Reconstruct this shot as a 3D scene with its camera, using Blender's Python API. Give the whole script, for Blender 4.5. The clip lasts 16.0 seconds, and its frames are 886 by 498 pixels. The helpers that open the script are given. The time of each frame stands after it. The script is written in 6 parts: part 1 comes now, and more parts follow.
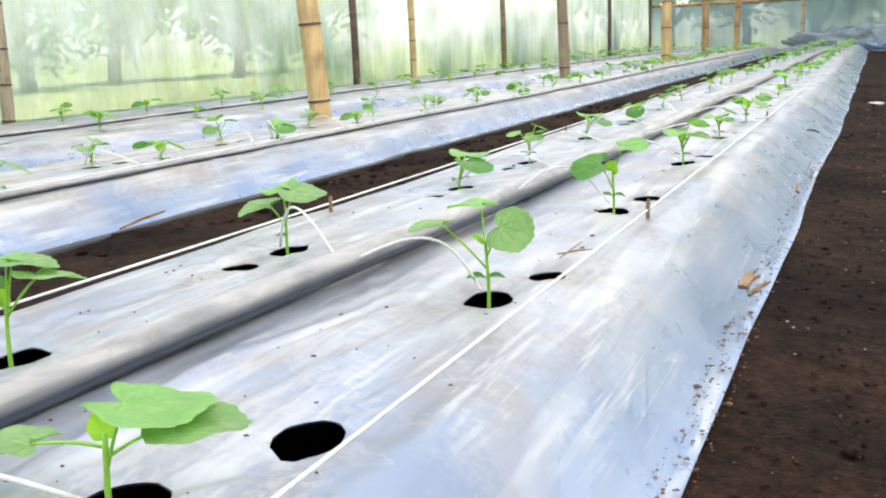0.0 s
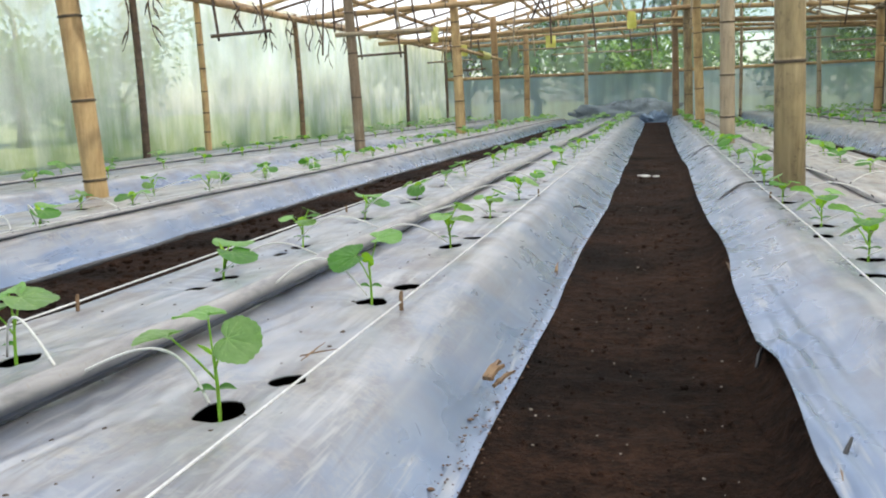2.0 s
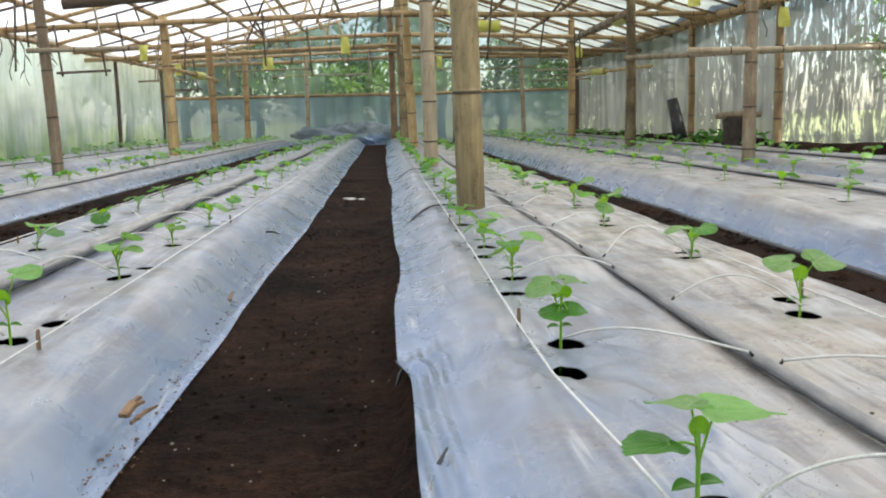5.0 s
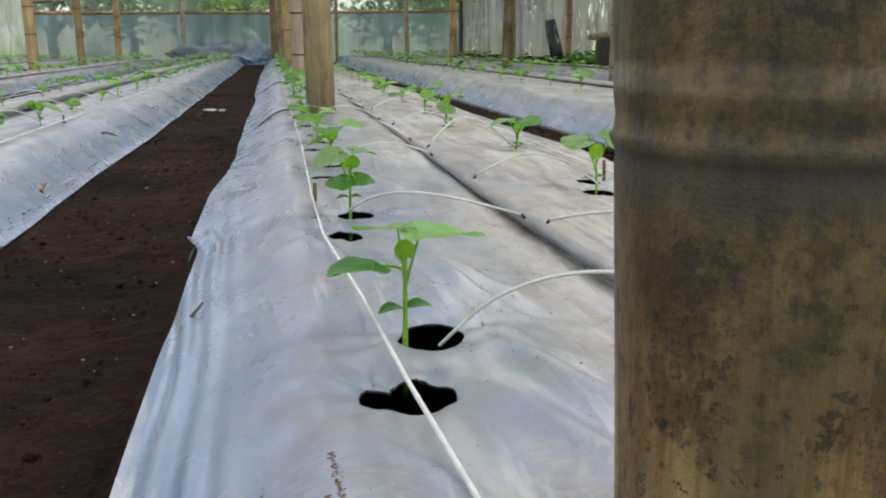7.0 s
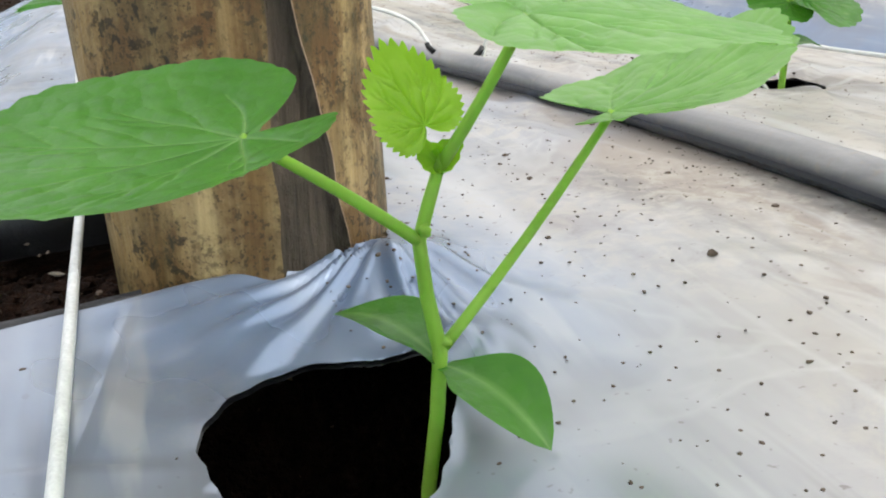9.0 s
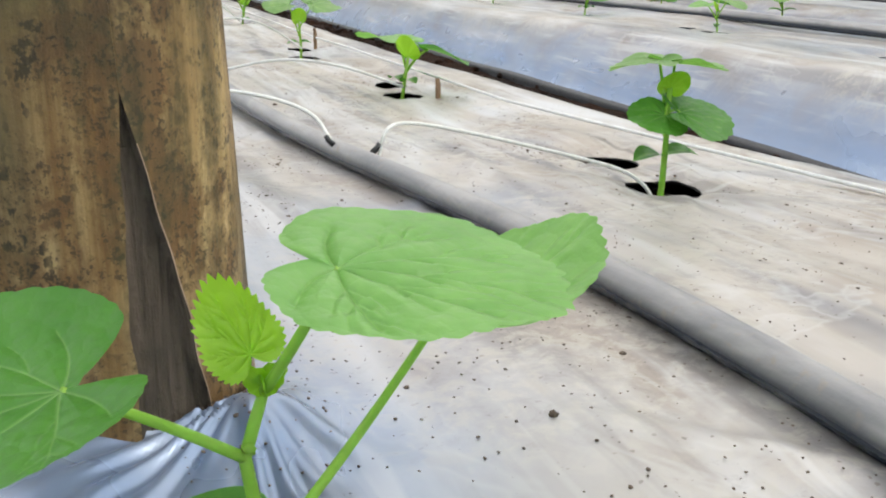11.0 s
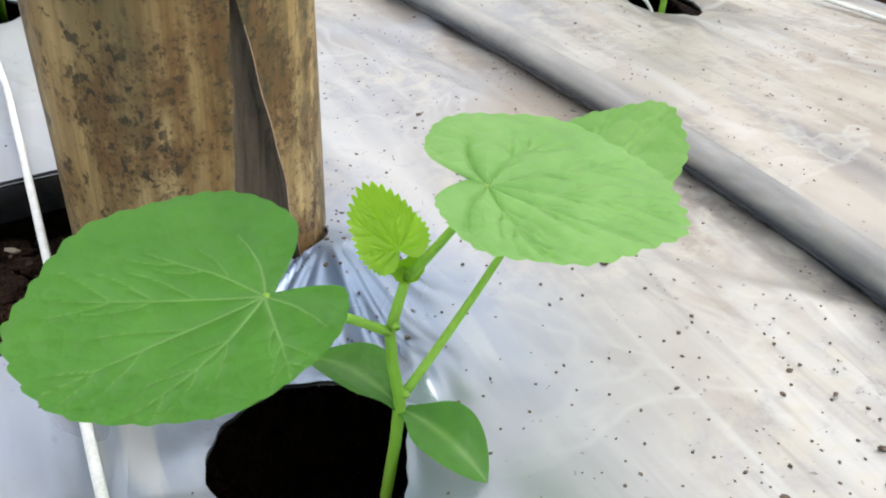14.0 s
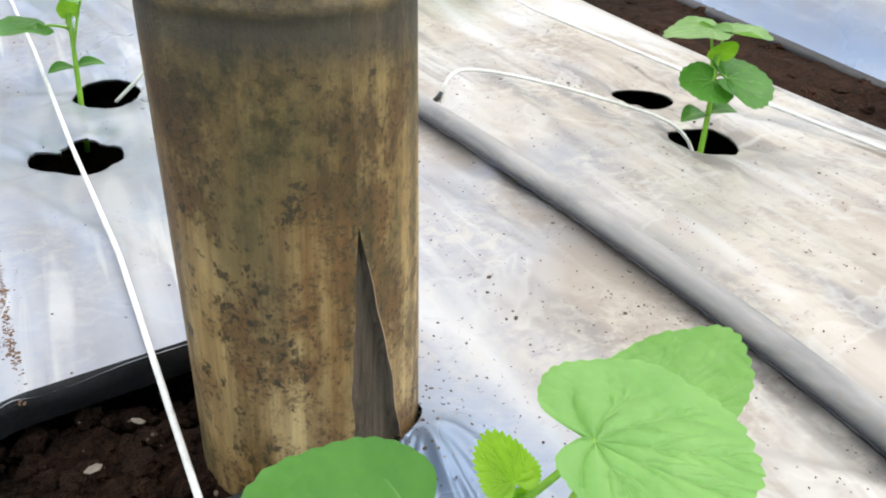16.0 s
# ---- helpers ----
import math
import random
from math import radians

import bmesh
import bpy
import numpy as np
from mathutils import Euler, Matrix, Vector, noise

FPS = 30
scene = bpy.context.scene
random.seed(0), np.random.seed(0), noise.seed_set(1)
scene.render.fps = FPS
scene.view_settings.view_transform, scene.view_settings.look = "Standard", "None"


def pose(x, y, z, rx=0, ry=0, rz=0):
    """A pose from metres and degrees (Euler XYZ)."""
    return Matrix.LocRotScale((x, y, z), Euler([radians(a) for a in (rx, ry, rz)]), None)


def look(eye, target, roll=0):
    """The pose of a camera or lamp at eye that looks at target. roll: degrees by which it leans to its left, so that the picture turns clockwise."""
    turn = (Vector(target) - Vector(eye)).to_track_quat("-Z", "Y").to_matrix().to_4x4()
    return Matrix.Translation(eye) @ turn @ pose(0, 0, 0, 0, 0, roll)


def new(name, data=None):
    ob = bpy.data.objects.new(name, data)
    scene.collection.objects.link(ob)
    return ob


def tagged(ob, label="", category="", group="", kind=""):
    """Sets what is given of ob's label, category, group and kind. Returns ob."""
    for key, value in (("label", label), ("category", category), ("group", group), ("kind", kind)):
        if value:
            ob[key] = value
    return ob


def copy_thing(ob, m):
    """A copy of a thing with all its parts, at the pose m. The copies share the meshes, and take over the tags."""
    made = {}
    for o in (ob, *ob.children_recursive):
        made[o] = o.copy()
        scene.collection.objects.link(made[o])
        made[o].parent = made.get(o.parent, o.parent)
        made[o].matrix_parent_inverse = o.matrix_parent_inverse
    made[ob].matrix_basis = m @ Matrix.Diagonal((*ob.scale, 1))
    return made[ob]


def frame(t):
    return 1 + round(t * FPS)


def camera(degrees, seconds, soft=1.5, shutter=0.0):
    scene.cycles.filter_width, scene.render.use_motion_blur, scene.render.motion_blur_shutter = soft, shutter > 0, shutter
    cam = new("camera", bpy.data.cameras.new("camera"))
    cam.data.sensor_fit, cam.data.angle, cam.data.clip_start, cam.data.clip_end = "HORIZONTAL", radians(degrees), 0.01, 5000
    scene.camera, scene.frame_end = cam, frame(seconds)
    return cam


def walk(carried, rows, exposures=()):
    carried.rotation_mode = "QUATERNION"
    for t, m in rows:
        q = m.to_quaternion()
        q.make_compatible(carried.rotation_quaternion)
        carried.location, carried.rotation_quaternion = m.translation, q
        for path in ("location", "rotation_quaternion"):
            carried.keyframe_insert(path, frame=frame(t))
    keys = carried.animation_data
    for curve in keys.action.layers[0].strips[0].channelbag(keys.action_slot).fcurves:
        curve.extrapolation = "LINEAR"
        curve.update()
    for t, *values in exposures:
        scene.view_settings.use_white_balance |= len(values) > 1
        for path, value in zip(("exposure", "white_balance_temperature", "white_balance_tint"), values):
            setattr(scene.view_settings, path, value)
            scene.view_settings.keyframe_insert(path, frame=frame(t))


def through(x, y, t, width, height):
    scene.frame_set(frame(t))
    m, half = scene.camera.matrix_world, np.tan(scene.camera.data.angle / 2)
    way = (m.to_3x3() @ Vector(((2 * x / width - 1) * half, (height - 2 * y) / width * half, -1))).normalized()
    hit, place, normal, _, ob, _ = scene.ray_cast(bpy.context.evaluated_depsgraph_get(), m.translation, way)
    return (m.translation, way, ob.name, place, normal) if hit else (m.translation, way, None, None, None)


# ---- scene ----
cam = camera(50.6, 16.0, 2.0)
PATH = [
    (0, (-0.021, 0.827, 0.449), (-0.842, 2.6, 0.023), -2.4),
    (0.5, (0.009, 0.844, 0.473), (-0.69, 2.679, 0.097), -2.0),
    (1, (0.036, 0.864, 0.489), (-0.585, 2.743, 0.199), -3.6),
    (1.5, (0.054, 0.874, 0.5), (-0.472, 2.783, 0.221), -3.0),
    (2, (0.073, 0.88, 0.494), (-0.372, 2.806, 0.191), -2.0),
    (2.5, (0.099, 0.884, 0.501), (-0.243, 2.833, 0.21), -2.1),
    (3, (0.13, 0.885, 0.5), (-0.091, 2.852, 0.214), -1.6),
    (3.5, (0.176, 0.883, 0.502), (0.087, 2.862, 0.226), -1.8),
    (4, (0.212, 0.869, 0.51), (0.287, 2.849, 0.235), -1.8),
    (4.2, (0.22, 0.868, 0.511), (0.334, 2.845, 0.233), -1.7),
    (6.3, (0.245, 0.842, 0.507), (0.36, 2.82, 0.236), -0.6),
    (6.5, (0.299, 0.86, 0.463), (0.51, 2.829, 0.183), 0.0),
    (7, (0.403, 0.827, 0.411), (0.743, 2.75, -0.018), -0.3),
    (7.5, (0.468, 0.781, 0.384), (0.881, 2.668, -0.135), -0.8),
    (8, (0.522, 0.767, 0.325), (1.025, 2.613, -0.261), -2.5),
    (8.5, (0.54, 0.745, 0.306), (1.059, 2.563, -0.347), -0.8),
    (9, (0.544, 0.73, 0.283), (1.115, 2.519, -0.404), -1.1),
    (9.3, (0.553, 0.725, 0.281), (1.135, 2.507, -0.417), -1.4),
    (9.5, (0.568, 0.721, 0.301), (1.161, 2.498, -0.399), 1.0),
    (9.7, (0.578, 0.71, 0.3), (1.232, 2.518, -0.25), -1.2),
    (11.8, (0.544, 0.733, 0.381), (1.303, 2.419, -0.382), 2.9),
    (12, (0.534, 0.736, 0.389), (1.305, 2.387, -0.436), 2.0),
    (12.5, (0.521, 0.724, 0.382), (1.32, 2.283, -0.583), 1.4),
    (13, (0.522, 0.719, 0.386), (1.343, 2.225, -0.644), 2.9),
    (13.5, (0.523, 0.719, 0.387), (1.345, 2.212, -0.659), 3.8),
    (14, (0.511, 0.726, 0.387), (1.282, 2.234, -0.678), 3.7),
    (14.5, (0.502, 0.729, 0.405), (1.28, 2.222, -0.673), 4.9),
    (15, (0.491, 0.735, 0.424), (1.282, 2.23, -0.644), 6.6),
    (15.5, (0.486, 0.736, 0.445), (1.26, 2.277, -0.568), 6.5),
    (16, (0.471, 0.73, 0.473), (1.224, 2.305, -0.503), 2.9),
]
EXPOSURES = [(0, 1.86), (0.6, 1.88), (1.2, 1.56), (2, 1.24), (4, 1.10), (6.5, 1.00), (7, 0.92), (7.6, 0.96), (8.2, 1.43), (9, 1.41), (9.7, 1.41), (12, 1.32), (13, 1.35), (13.5, 1.46), (15, 1.61), (16, 1.69)]
walk(cam, [(t, look(eye, target, roll)) for t, eye, target, roll in PATH], EXPOSURES)

# ---- light ----
world = bpy.data.worlds.new("daylight")
scene.world = world
world.use_nodes = True
wn = world.node_tree.nodes
sky = wn.new("ShaderNodeTexSky")
sky.sky_type = 'NISHITA'
sky.sun_disc = False
sky.sun_elevation = radians(47)
sky.sun_rotation = radians(112)
wn["Background"].inputs[1].default_value = 0.15
world.node_tree.links.new(sky.outputs[0], wn["Background"].inputs[0])
sun_data = bpy.data.lights.new("sun", 'SUN')
sun_data.energy = 5.0
sun_data.angle = radians(0.6)
sun_data.color = (1.0, 0.95, 0.87)
sun = new("sun", sun_data)
SUN_FROM = Vector((math.cos(radians(47)) * math.sin(radians(112)), math.cos(radians(47)) * math.cos(radians(112)), math.sin(radians(47))))
sun.matrix_world = look(SUN_FROM * 30, (0, 0, 0))


# ---- materials ----
class Nodes:
    """Short hand for building a node material."""
    def __init__(self, name):
        self.m = bpy.data.materials.new(name)
        self.m.use_nodes = True
        self.t = self.m.node_tree
        self.t.nodes.clear()
        self.out = self.n("ShaderNodeOutputMaterial")
        self.co = self.n("ShaderNodeTexCoord").outputs["Object"]

    def n(self, kind, **inputs):
        node = self.t.nodes.new(kind)
        for k, v in inputs.items():
            self.put(node.inputs[k.replace("_", " ")], v)
        return node

    def put(self, socket, v):
        if isinstance(v, bpy.types.NodeSocket):
            self.t.links.new(v, socket)
        elif isinstance(v, tuple) and len(v) == 3 and socket.type == 'RGBA':
            socket.default_value = (*v, 1)
        else:
            socket.default_value = v

    def mapped(self, scale=(1, 1, 1), co=None):
        node = self.n("ShaderNodeMapping", Vector=co or self.co)
        node.inputs["Scale"].default_value = scale
        return node.outputs[0]

    def noise(self, scale, detail=4.0, rough=0.55, co=None, distortion=0.0):
        return self.n("ShaderNodeTexNoise", Vector=co or self.co, Scale=scale, Detail=detail, Roughness=rough, Distortion=distortion).outputs[0]

    def ramp(self, fac, *stops):
        node = self.n("ShaderNodeValToRGB", Fac=fac)
        els = node.color_ramp.elements
        while len(els) < len(stops):
            els.new(0.5)
        for e, (p, c) in zip(els, stops):
            e.position = p
            e.color = (*c, 1) if isinstance(c, tuple) else (c, c, c, 1)
        return node.outputs[0]

    def mix(self, fac, a, b, mode='MIX'):
        node = self.n("ShaderNodeMix")
        node.data_type, node.blend_type = 'RGBA', mode
        self.put(node.inputs[0], fac)
        self.put(node.inputs[6], a)
        self.put(node.inputs[7], b)
        return node.outputs[2]

    def math(self, op, a, b=0.0):
        node = self.n("ShaderNodeMath")
        node.operation = op
        self.put(node.inputs[0], a)
        self.put(node.inputs[1], b)
        return node.outputs[0]

    def random(self):
        return self.n("ShaderNodeObjectInfo").outputs["Random"]

    def bump(self, height, strength=0.3, distance=0.01):
        return self.n("ShaderNodeBump", Height=height, Strength=strength, Distance=distance).outputs[0]

    def principled(self, color, rough=0.6, normal=None, metal=0.0, spec=0.5):
        node = self.n("ShaderNodeBsdfPrincipled", Base_Color=color, Roughness=rough, Metallic=metal)
        node.inputs["Specular IOR Level"].default_value = spec
        if normal:
            self.put(node.inputs["Normal"], normal)
        return node.outputs[0]

    def blend(self, fac, a, b):
        node = self.n("ShaderNodeMixShader")
        self.put(node.inputs[0], fac)
        self.put(node.inputs[1], a)
        self.put(node.inputs[2], b)
        return node.outputs[0]

    def end(self, shader):
        self.t.links.new(shader, self.out.inputs[0])
        return self.m


def plain(name, c1, c2, scale=20.0, rough=0.7, bump=0.3, metal=0.0):
    k = Nodes(name)
    big, fine = k.noise(scale), k.noise(scale * 9, 3)
    col = k.mix(k.ramp(big, (0.35, 0.0), (0.65, 1.0)), c1, c2)
    col = k.mix(0.35, col, k.ramp(fine, (0.3, 0.55), (0.7, 1.25)), 'MULTIPLY')
    return k.end(k.principled(col, rough, k.bump(k.math('ADD', big, fine), bump, 0.004), metal))


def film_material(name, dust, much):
    """Silver mulch film, smooth and glossy: a bluish base paints reflected sky on the sides, dust lies on the flat top
    (attribute 'dust').
    """
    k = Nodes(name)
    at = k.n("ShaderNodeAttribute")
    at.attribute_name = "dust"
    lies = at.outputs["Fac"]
    cloud = k.noise(3.2, 4, 0.55, distortion=0.5)
    grime = k.noise(10.0, 3, 0.55, k.mapped((1.0, 0.6, 1)), 0.5)
    speck = k.noise(240.0, 2, 0.5)
    brush = k.noise(20.0, 2, 0.5, k.mapped((1.0, 0.12, 1.0)), 0.2)
    # blue base colour carries the sky's reflection on the bare sides
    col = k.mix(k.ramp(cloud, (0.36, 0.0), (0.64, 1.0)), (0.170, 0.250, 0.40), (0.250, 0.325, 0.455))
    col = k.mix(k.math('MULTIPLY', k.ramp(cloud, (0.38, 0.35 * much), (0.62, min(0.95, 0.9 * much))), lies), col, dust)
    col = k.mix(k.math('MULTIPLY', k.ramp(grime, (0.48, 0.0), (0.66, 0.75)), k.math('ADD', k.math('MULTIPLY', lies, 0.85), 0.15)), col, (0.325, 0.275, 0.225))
    # pale streaks paint the glare along creases, dark ones the folds' shade
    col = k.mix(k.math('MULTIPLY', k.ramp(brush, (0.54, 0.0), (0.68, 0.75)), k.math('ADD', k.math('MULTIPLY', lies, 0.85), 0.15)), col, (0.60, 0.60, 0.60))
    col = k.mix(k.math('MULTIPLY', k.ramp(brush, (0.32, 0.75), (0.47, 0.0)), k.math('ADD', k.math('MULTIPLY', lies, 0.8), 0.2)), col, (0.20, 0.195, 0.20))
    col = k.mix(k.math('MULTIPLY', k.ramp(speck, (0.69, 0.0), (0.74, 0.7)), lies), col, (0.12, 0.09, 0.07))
    fine = k.noise(75.0, 5, 0.7, distortion=0.4)
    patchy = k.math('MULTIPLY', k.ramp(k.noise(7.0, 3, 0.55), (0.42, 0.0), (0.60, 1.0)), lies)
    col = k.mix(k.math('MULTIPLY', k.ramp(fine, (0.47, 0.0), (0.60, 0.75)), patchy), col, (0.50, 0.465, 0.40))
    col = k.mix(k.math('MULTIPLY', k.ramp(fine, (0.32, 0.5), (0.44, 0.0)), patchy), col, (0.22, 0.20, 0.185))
    col = k.mix(1.0, col, (0.86, 0.86, 0.865), 'MULTIPLY')
    scratch = k.noise(46.0, 3, 0.6, k.mapped((1.0, 0.07, 1.0)), 0.35)
    patch = k.ramp(k.noise(3.6, 3, 0.55), (0.44, 0.0), (0.60, 1.0))
    col = k.mix(k.math('MULTIPLY', k.ramp(scratch, (0.55, 0.0), (0.64, 0.6)), patch), col, (0.50, 0.50, 0.50))
    col = k.mix(k.math('MULTIPLY', k.ramp(scratch, (0.36, 0.55), (0.45, 0.0)), k.math('MULTIPLY', patch, lies)), col, (0.15, 0.135, 0.125))
    pool = k.noise(7.5, 4, 0.6, distortion=0.6)
    col = k.mix(k.math('MULTIPLY', k.ramp(pool, (0.55, 0.0), (0.575, 0.30), (0.60, 0.08), (0.72, 0.25)), lies), col, (0.52, 0.52, 0.51))
    rough = k.math('ADD', k.ramp(grime, (0.38, 0.20), (0.66, 0.40)), k.math('MULTIPLY', lies, 0.16))
    soft = k.noise(5.0, 1, 0.4, k.mapped((1.0, 0.6, 1)), 0.5)
    crease = k.ramp(k.noise(7.0, 2, 0.5, k.mapped((1.0, 0.24, 1)), 0.7), (0.455, 0.0), (0.495, 1.0), (0.515, 0.3), (0.56, 0.0))
    h = k.math('MULTIPLY', soft, 2.2)
    h = k.math('ADD', h, k.math('MULTIPLY', k.math('MULTIPLY', brush, lies), 0.07))
    h = k.math('ADD', h, k.math('MULTIPLY', k.math('MULTIPLY', crease, patch), 0.12))
    return k.end(k.principled(col, rough, k.bump(h, 0.32, 0.012), 0.42, 0.6))


def soil_material(name="dark_garden_soil", gain=1.0):
    k = Nodes(name)
    a, b, c = k.noise(2.2, 5), k.noise(22.0, 6, 0.7), k.noise(140.0, 3, 0.7)
    col = k.mix(k.ramp(a, (0.35, 0.0), (0.7, 1.0)), (0.009 * gain, 0.0046 * gain, 0.0027 * gain), (0.040 * gain, 0.0195 * gain, 0.0108 * gain))
    col = k.mix(0.8, col, k.ramp(b, (0.28, 0.25), (0.72, 1.8)), 'MULTIPLY')
    col = k.mix(0.7, col, k.ramp(k.noise(75.0, 4, 0.75), (0.36, 0.35), (0.66, 1.75)), 'MULTIPLY')
    col = k.mix(k.ramp(c, (0.68, 0.0), (0.73, 0.7)), col, (0.20, 0.145, 0.10))
    h = k.math('ADD', k.math('MULTIPLY', b, 1.6), c)
    return k.end(k.principled(col, 0.92, k.bump(h, 0.9, 0.02), 0, 0.10))


def bamboo_material(name, light, dark, mould=0.4, along='z'):
    """Dry bamboo: fibres along the culm, brown blotches and dark mould spots."""
    k = Nodes(name)
    s = {'z': (1, 1, 0.06), 'x': (0.06, 1, 1), 'y': (1, 0.06, 1)}[along]
    fibre = k.noise(60.0, 4, 0.6, k.mapped(s))
    blotch = k.noise(11.0, 5, 0.6, k.mapped(tuple(0.35 if v < 1 else 1 for v in s)), 0.5)
    mote = k.noise(42.0, 5, 0.75)
    tone = k.math('ADD', blotch, k.math('MULTIPLY', k.math('SUBTRACT', k.random(), 0.5), 0.35))
    col = k.mix(k.ramp(tone, (0.36, 0.0), (0.66, 1.0)), light, dark)
    col = k.mix(0.55, col, k.ramp(fibre, (0.3, 0.6), (0.7, 1.3)), 'MULTIPLY')
    spots = k.math('MULTIPLY', k.ramp(mote, (0.56, 0.0), (0.66, 1.0)), k.ramp(blotch, (0.42, 0.0), (0.6, 1.0)))
    col = k.mix(k.math('MULTIPLY', spots, mould), col, (0.035, 0.028, 0.016))
    return k.end(k.principled(col, k.ramp(blotch, (0.3, 0.42), (0.7, 0.7)), k.bump(k.math('ADD', fibre, mote), 0.25, 0.004), 0, 0.4))


def leaf_material(name, c1, c2, vein=(0.42, 0.58, 0.25)):
    """A thin leaf that lets light through; the attribute 'vein' draws its paler ribs."""
    k = Nodes(name)
    n1, n2 = k.noise(45.0, 4), k.noise(420.0, 3)
    col = k.mix(k.ramp(n1, (0.3, 0.0), (0.7, 1.0)), c1, c2)
    at = k.n("ShaderNodeAttribute")
    at.attribute_name = "vein"
    col = k.mix(k.math('MULTIPLY', at.outputs["Fac"], 0.72), col, vein)
    cells = k.n("ShaderNodeTexVoronoi", Vector=k.co, Scale=170.0).outputs[0]
    nor = k.bump(k.math('ADD', k.math('MULTIPLY', n1, 1.0), k.math('ADD', k.math('MULTIPLY', n2, 0.3), k.math('MULTIPLY', cells, -0.8))), 0.30, 0.003)
    top = k.principled(col, 0.40, nor, 0, 0.4)
    thin = k.n("ShaderNodeBsdfTranslucent", Color=k.mix(1.0, col, (1.0, 1.35, 0.45), 'MULTIPLY')).outputs[0]
    return k.end(k.blend(0.38, top, thin))


def sheet_material(name, tint, clear_low, clear_high, stain=None, rough_scale=1.4, through=0.6, dark=0.55, fold=2.4, algae=None, torn=False):
    """Weathered translucent sheeting: partly clear, partly milky, fold shade painted in, with stains running down."""
    k = Nodes(name)
    folds = k.noise(fold, 4, 0.55, k.mapped((1.0, 1.0, 0.07)))
    cloud = k.noise(rough_scale, 4)
    fine = k.noise(70.0, 3)
    # shade of the upright folds painted as darker stripes
    col = k.mix(k.ramp(folds, (0.35, 0.0), (0.68, 1.0)), tint, tuple(v * dark for v in tint))
    col = k.mix(0.3, col, k.ramp(fine, (0.3, 0.75), (0.7, 1.15)), 'MULTIPLY')
    if stain:
        grow = k.noise(5.0, 5, 0.65, k.mapped((1, 1, 0.35)))
        col = k.mix(k.ramp(grow, (0.47, 0.0), (0.72, 0.8)), col, stain)
    if algae:
        foot = k.math('ADD', k.n("ShaderNodeSeparateXYZ", Vector=k.co).outputs[2], k.math('MULTIPLY', k.math('SUBTRACT', k.noise(4.0, 5, 0.65, k.mapped((1, 1, 0.25))), 0.5), 1.3))
        col = k.mix(k.ramp(foot, (0.10, 0.85), (0.65, 0.0)), col, algae)
    milky = k.blend(through, k.principled(col, 0.5), k.n("ShaderNodeBsdfTranslucent", Color=col).outputs[0])
    clear = k.n("ShaderNodeBsdfTransparent", Color=(0.96, 0.98, 0.97)).outputs[0]
    amount = k.ramp(cloud, (0.35, clear_low), (0.68, clear_high))
    if torn:
        rags = k.noise(12.0, 6, 0.72, k.mapped((1.0, 1.0, 0.34)), 0.5)
        where = k.noise(0.42, 2, 0.5, k.mapped((1.0, 1.0, 0.2)))
        along = k.ramp(k.math('MULTIPLY', k.n("ShaderNodeSeparateXYZ", Vector=k.co).outputs[1], 0.05), (0.20, 0.11), (0.50, 0.095), (0.58, 0.0), (0.80, -0.0))
        amount = k.math('MAXIMUM', amount, k.ramp(k.math('ADD', k.math('ADD', rags, along), k.math('MULTIPLY', where, 0.55)), (0.875, 0.0), (0.97, 0.95)))
    return k.end(k.blend(amount, milky, clear))


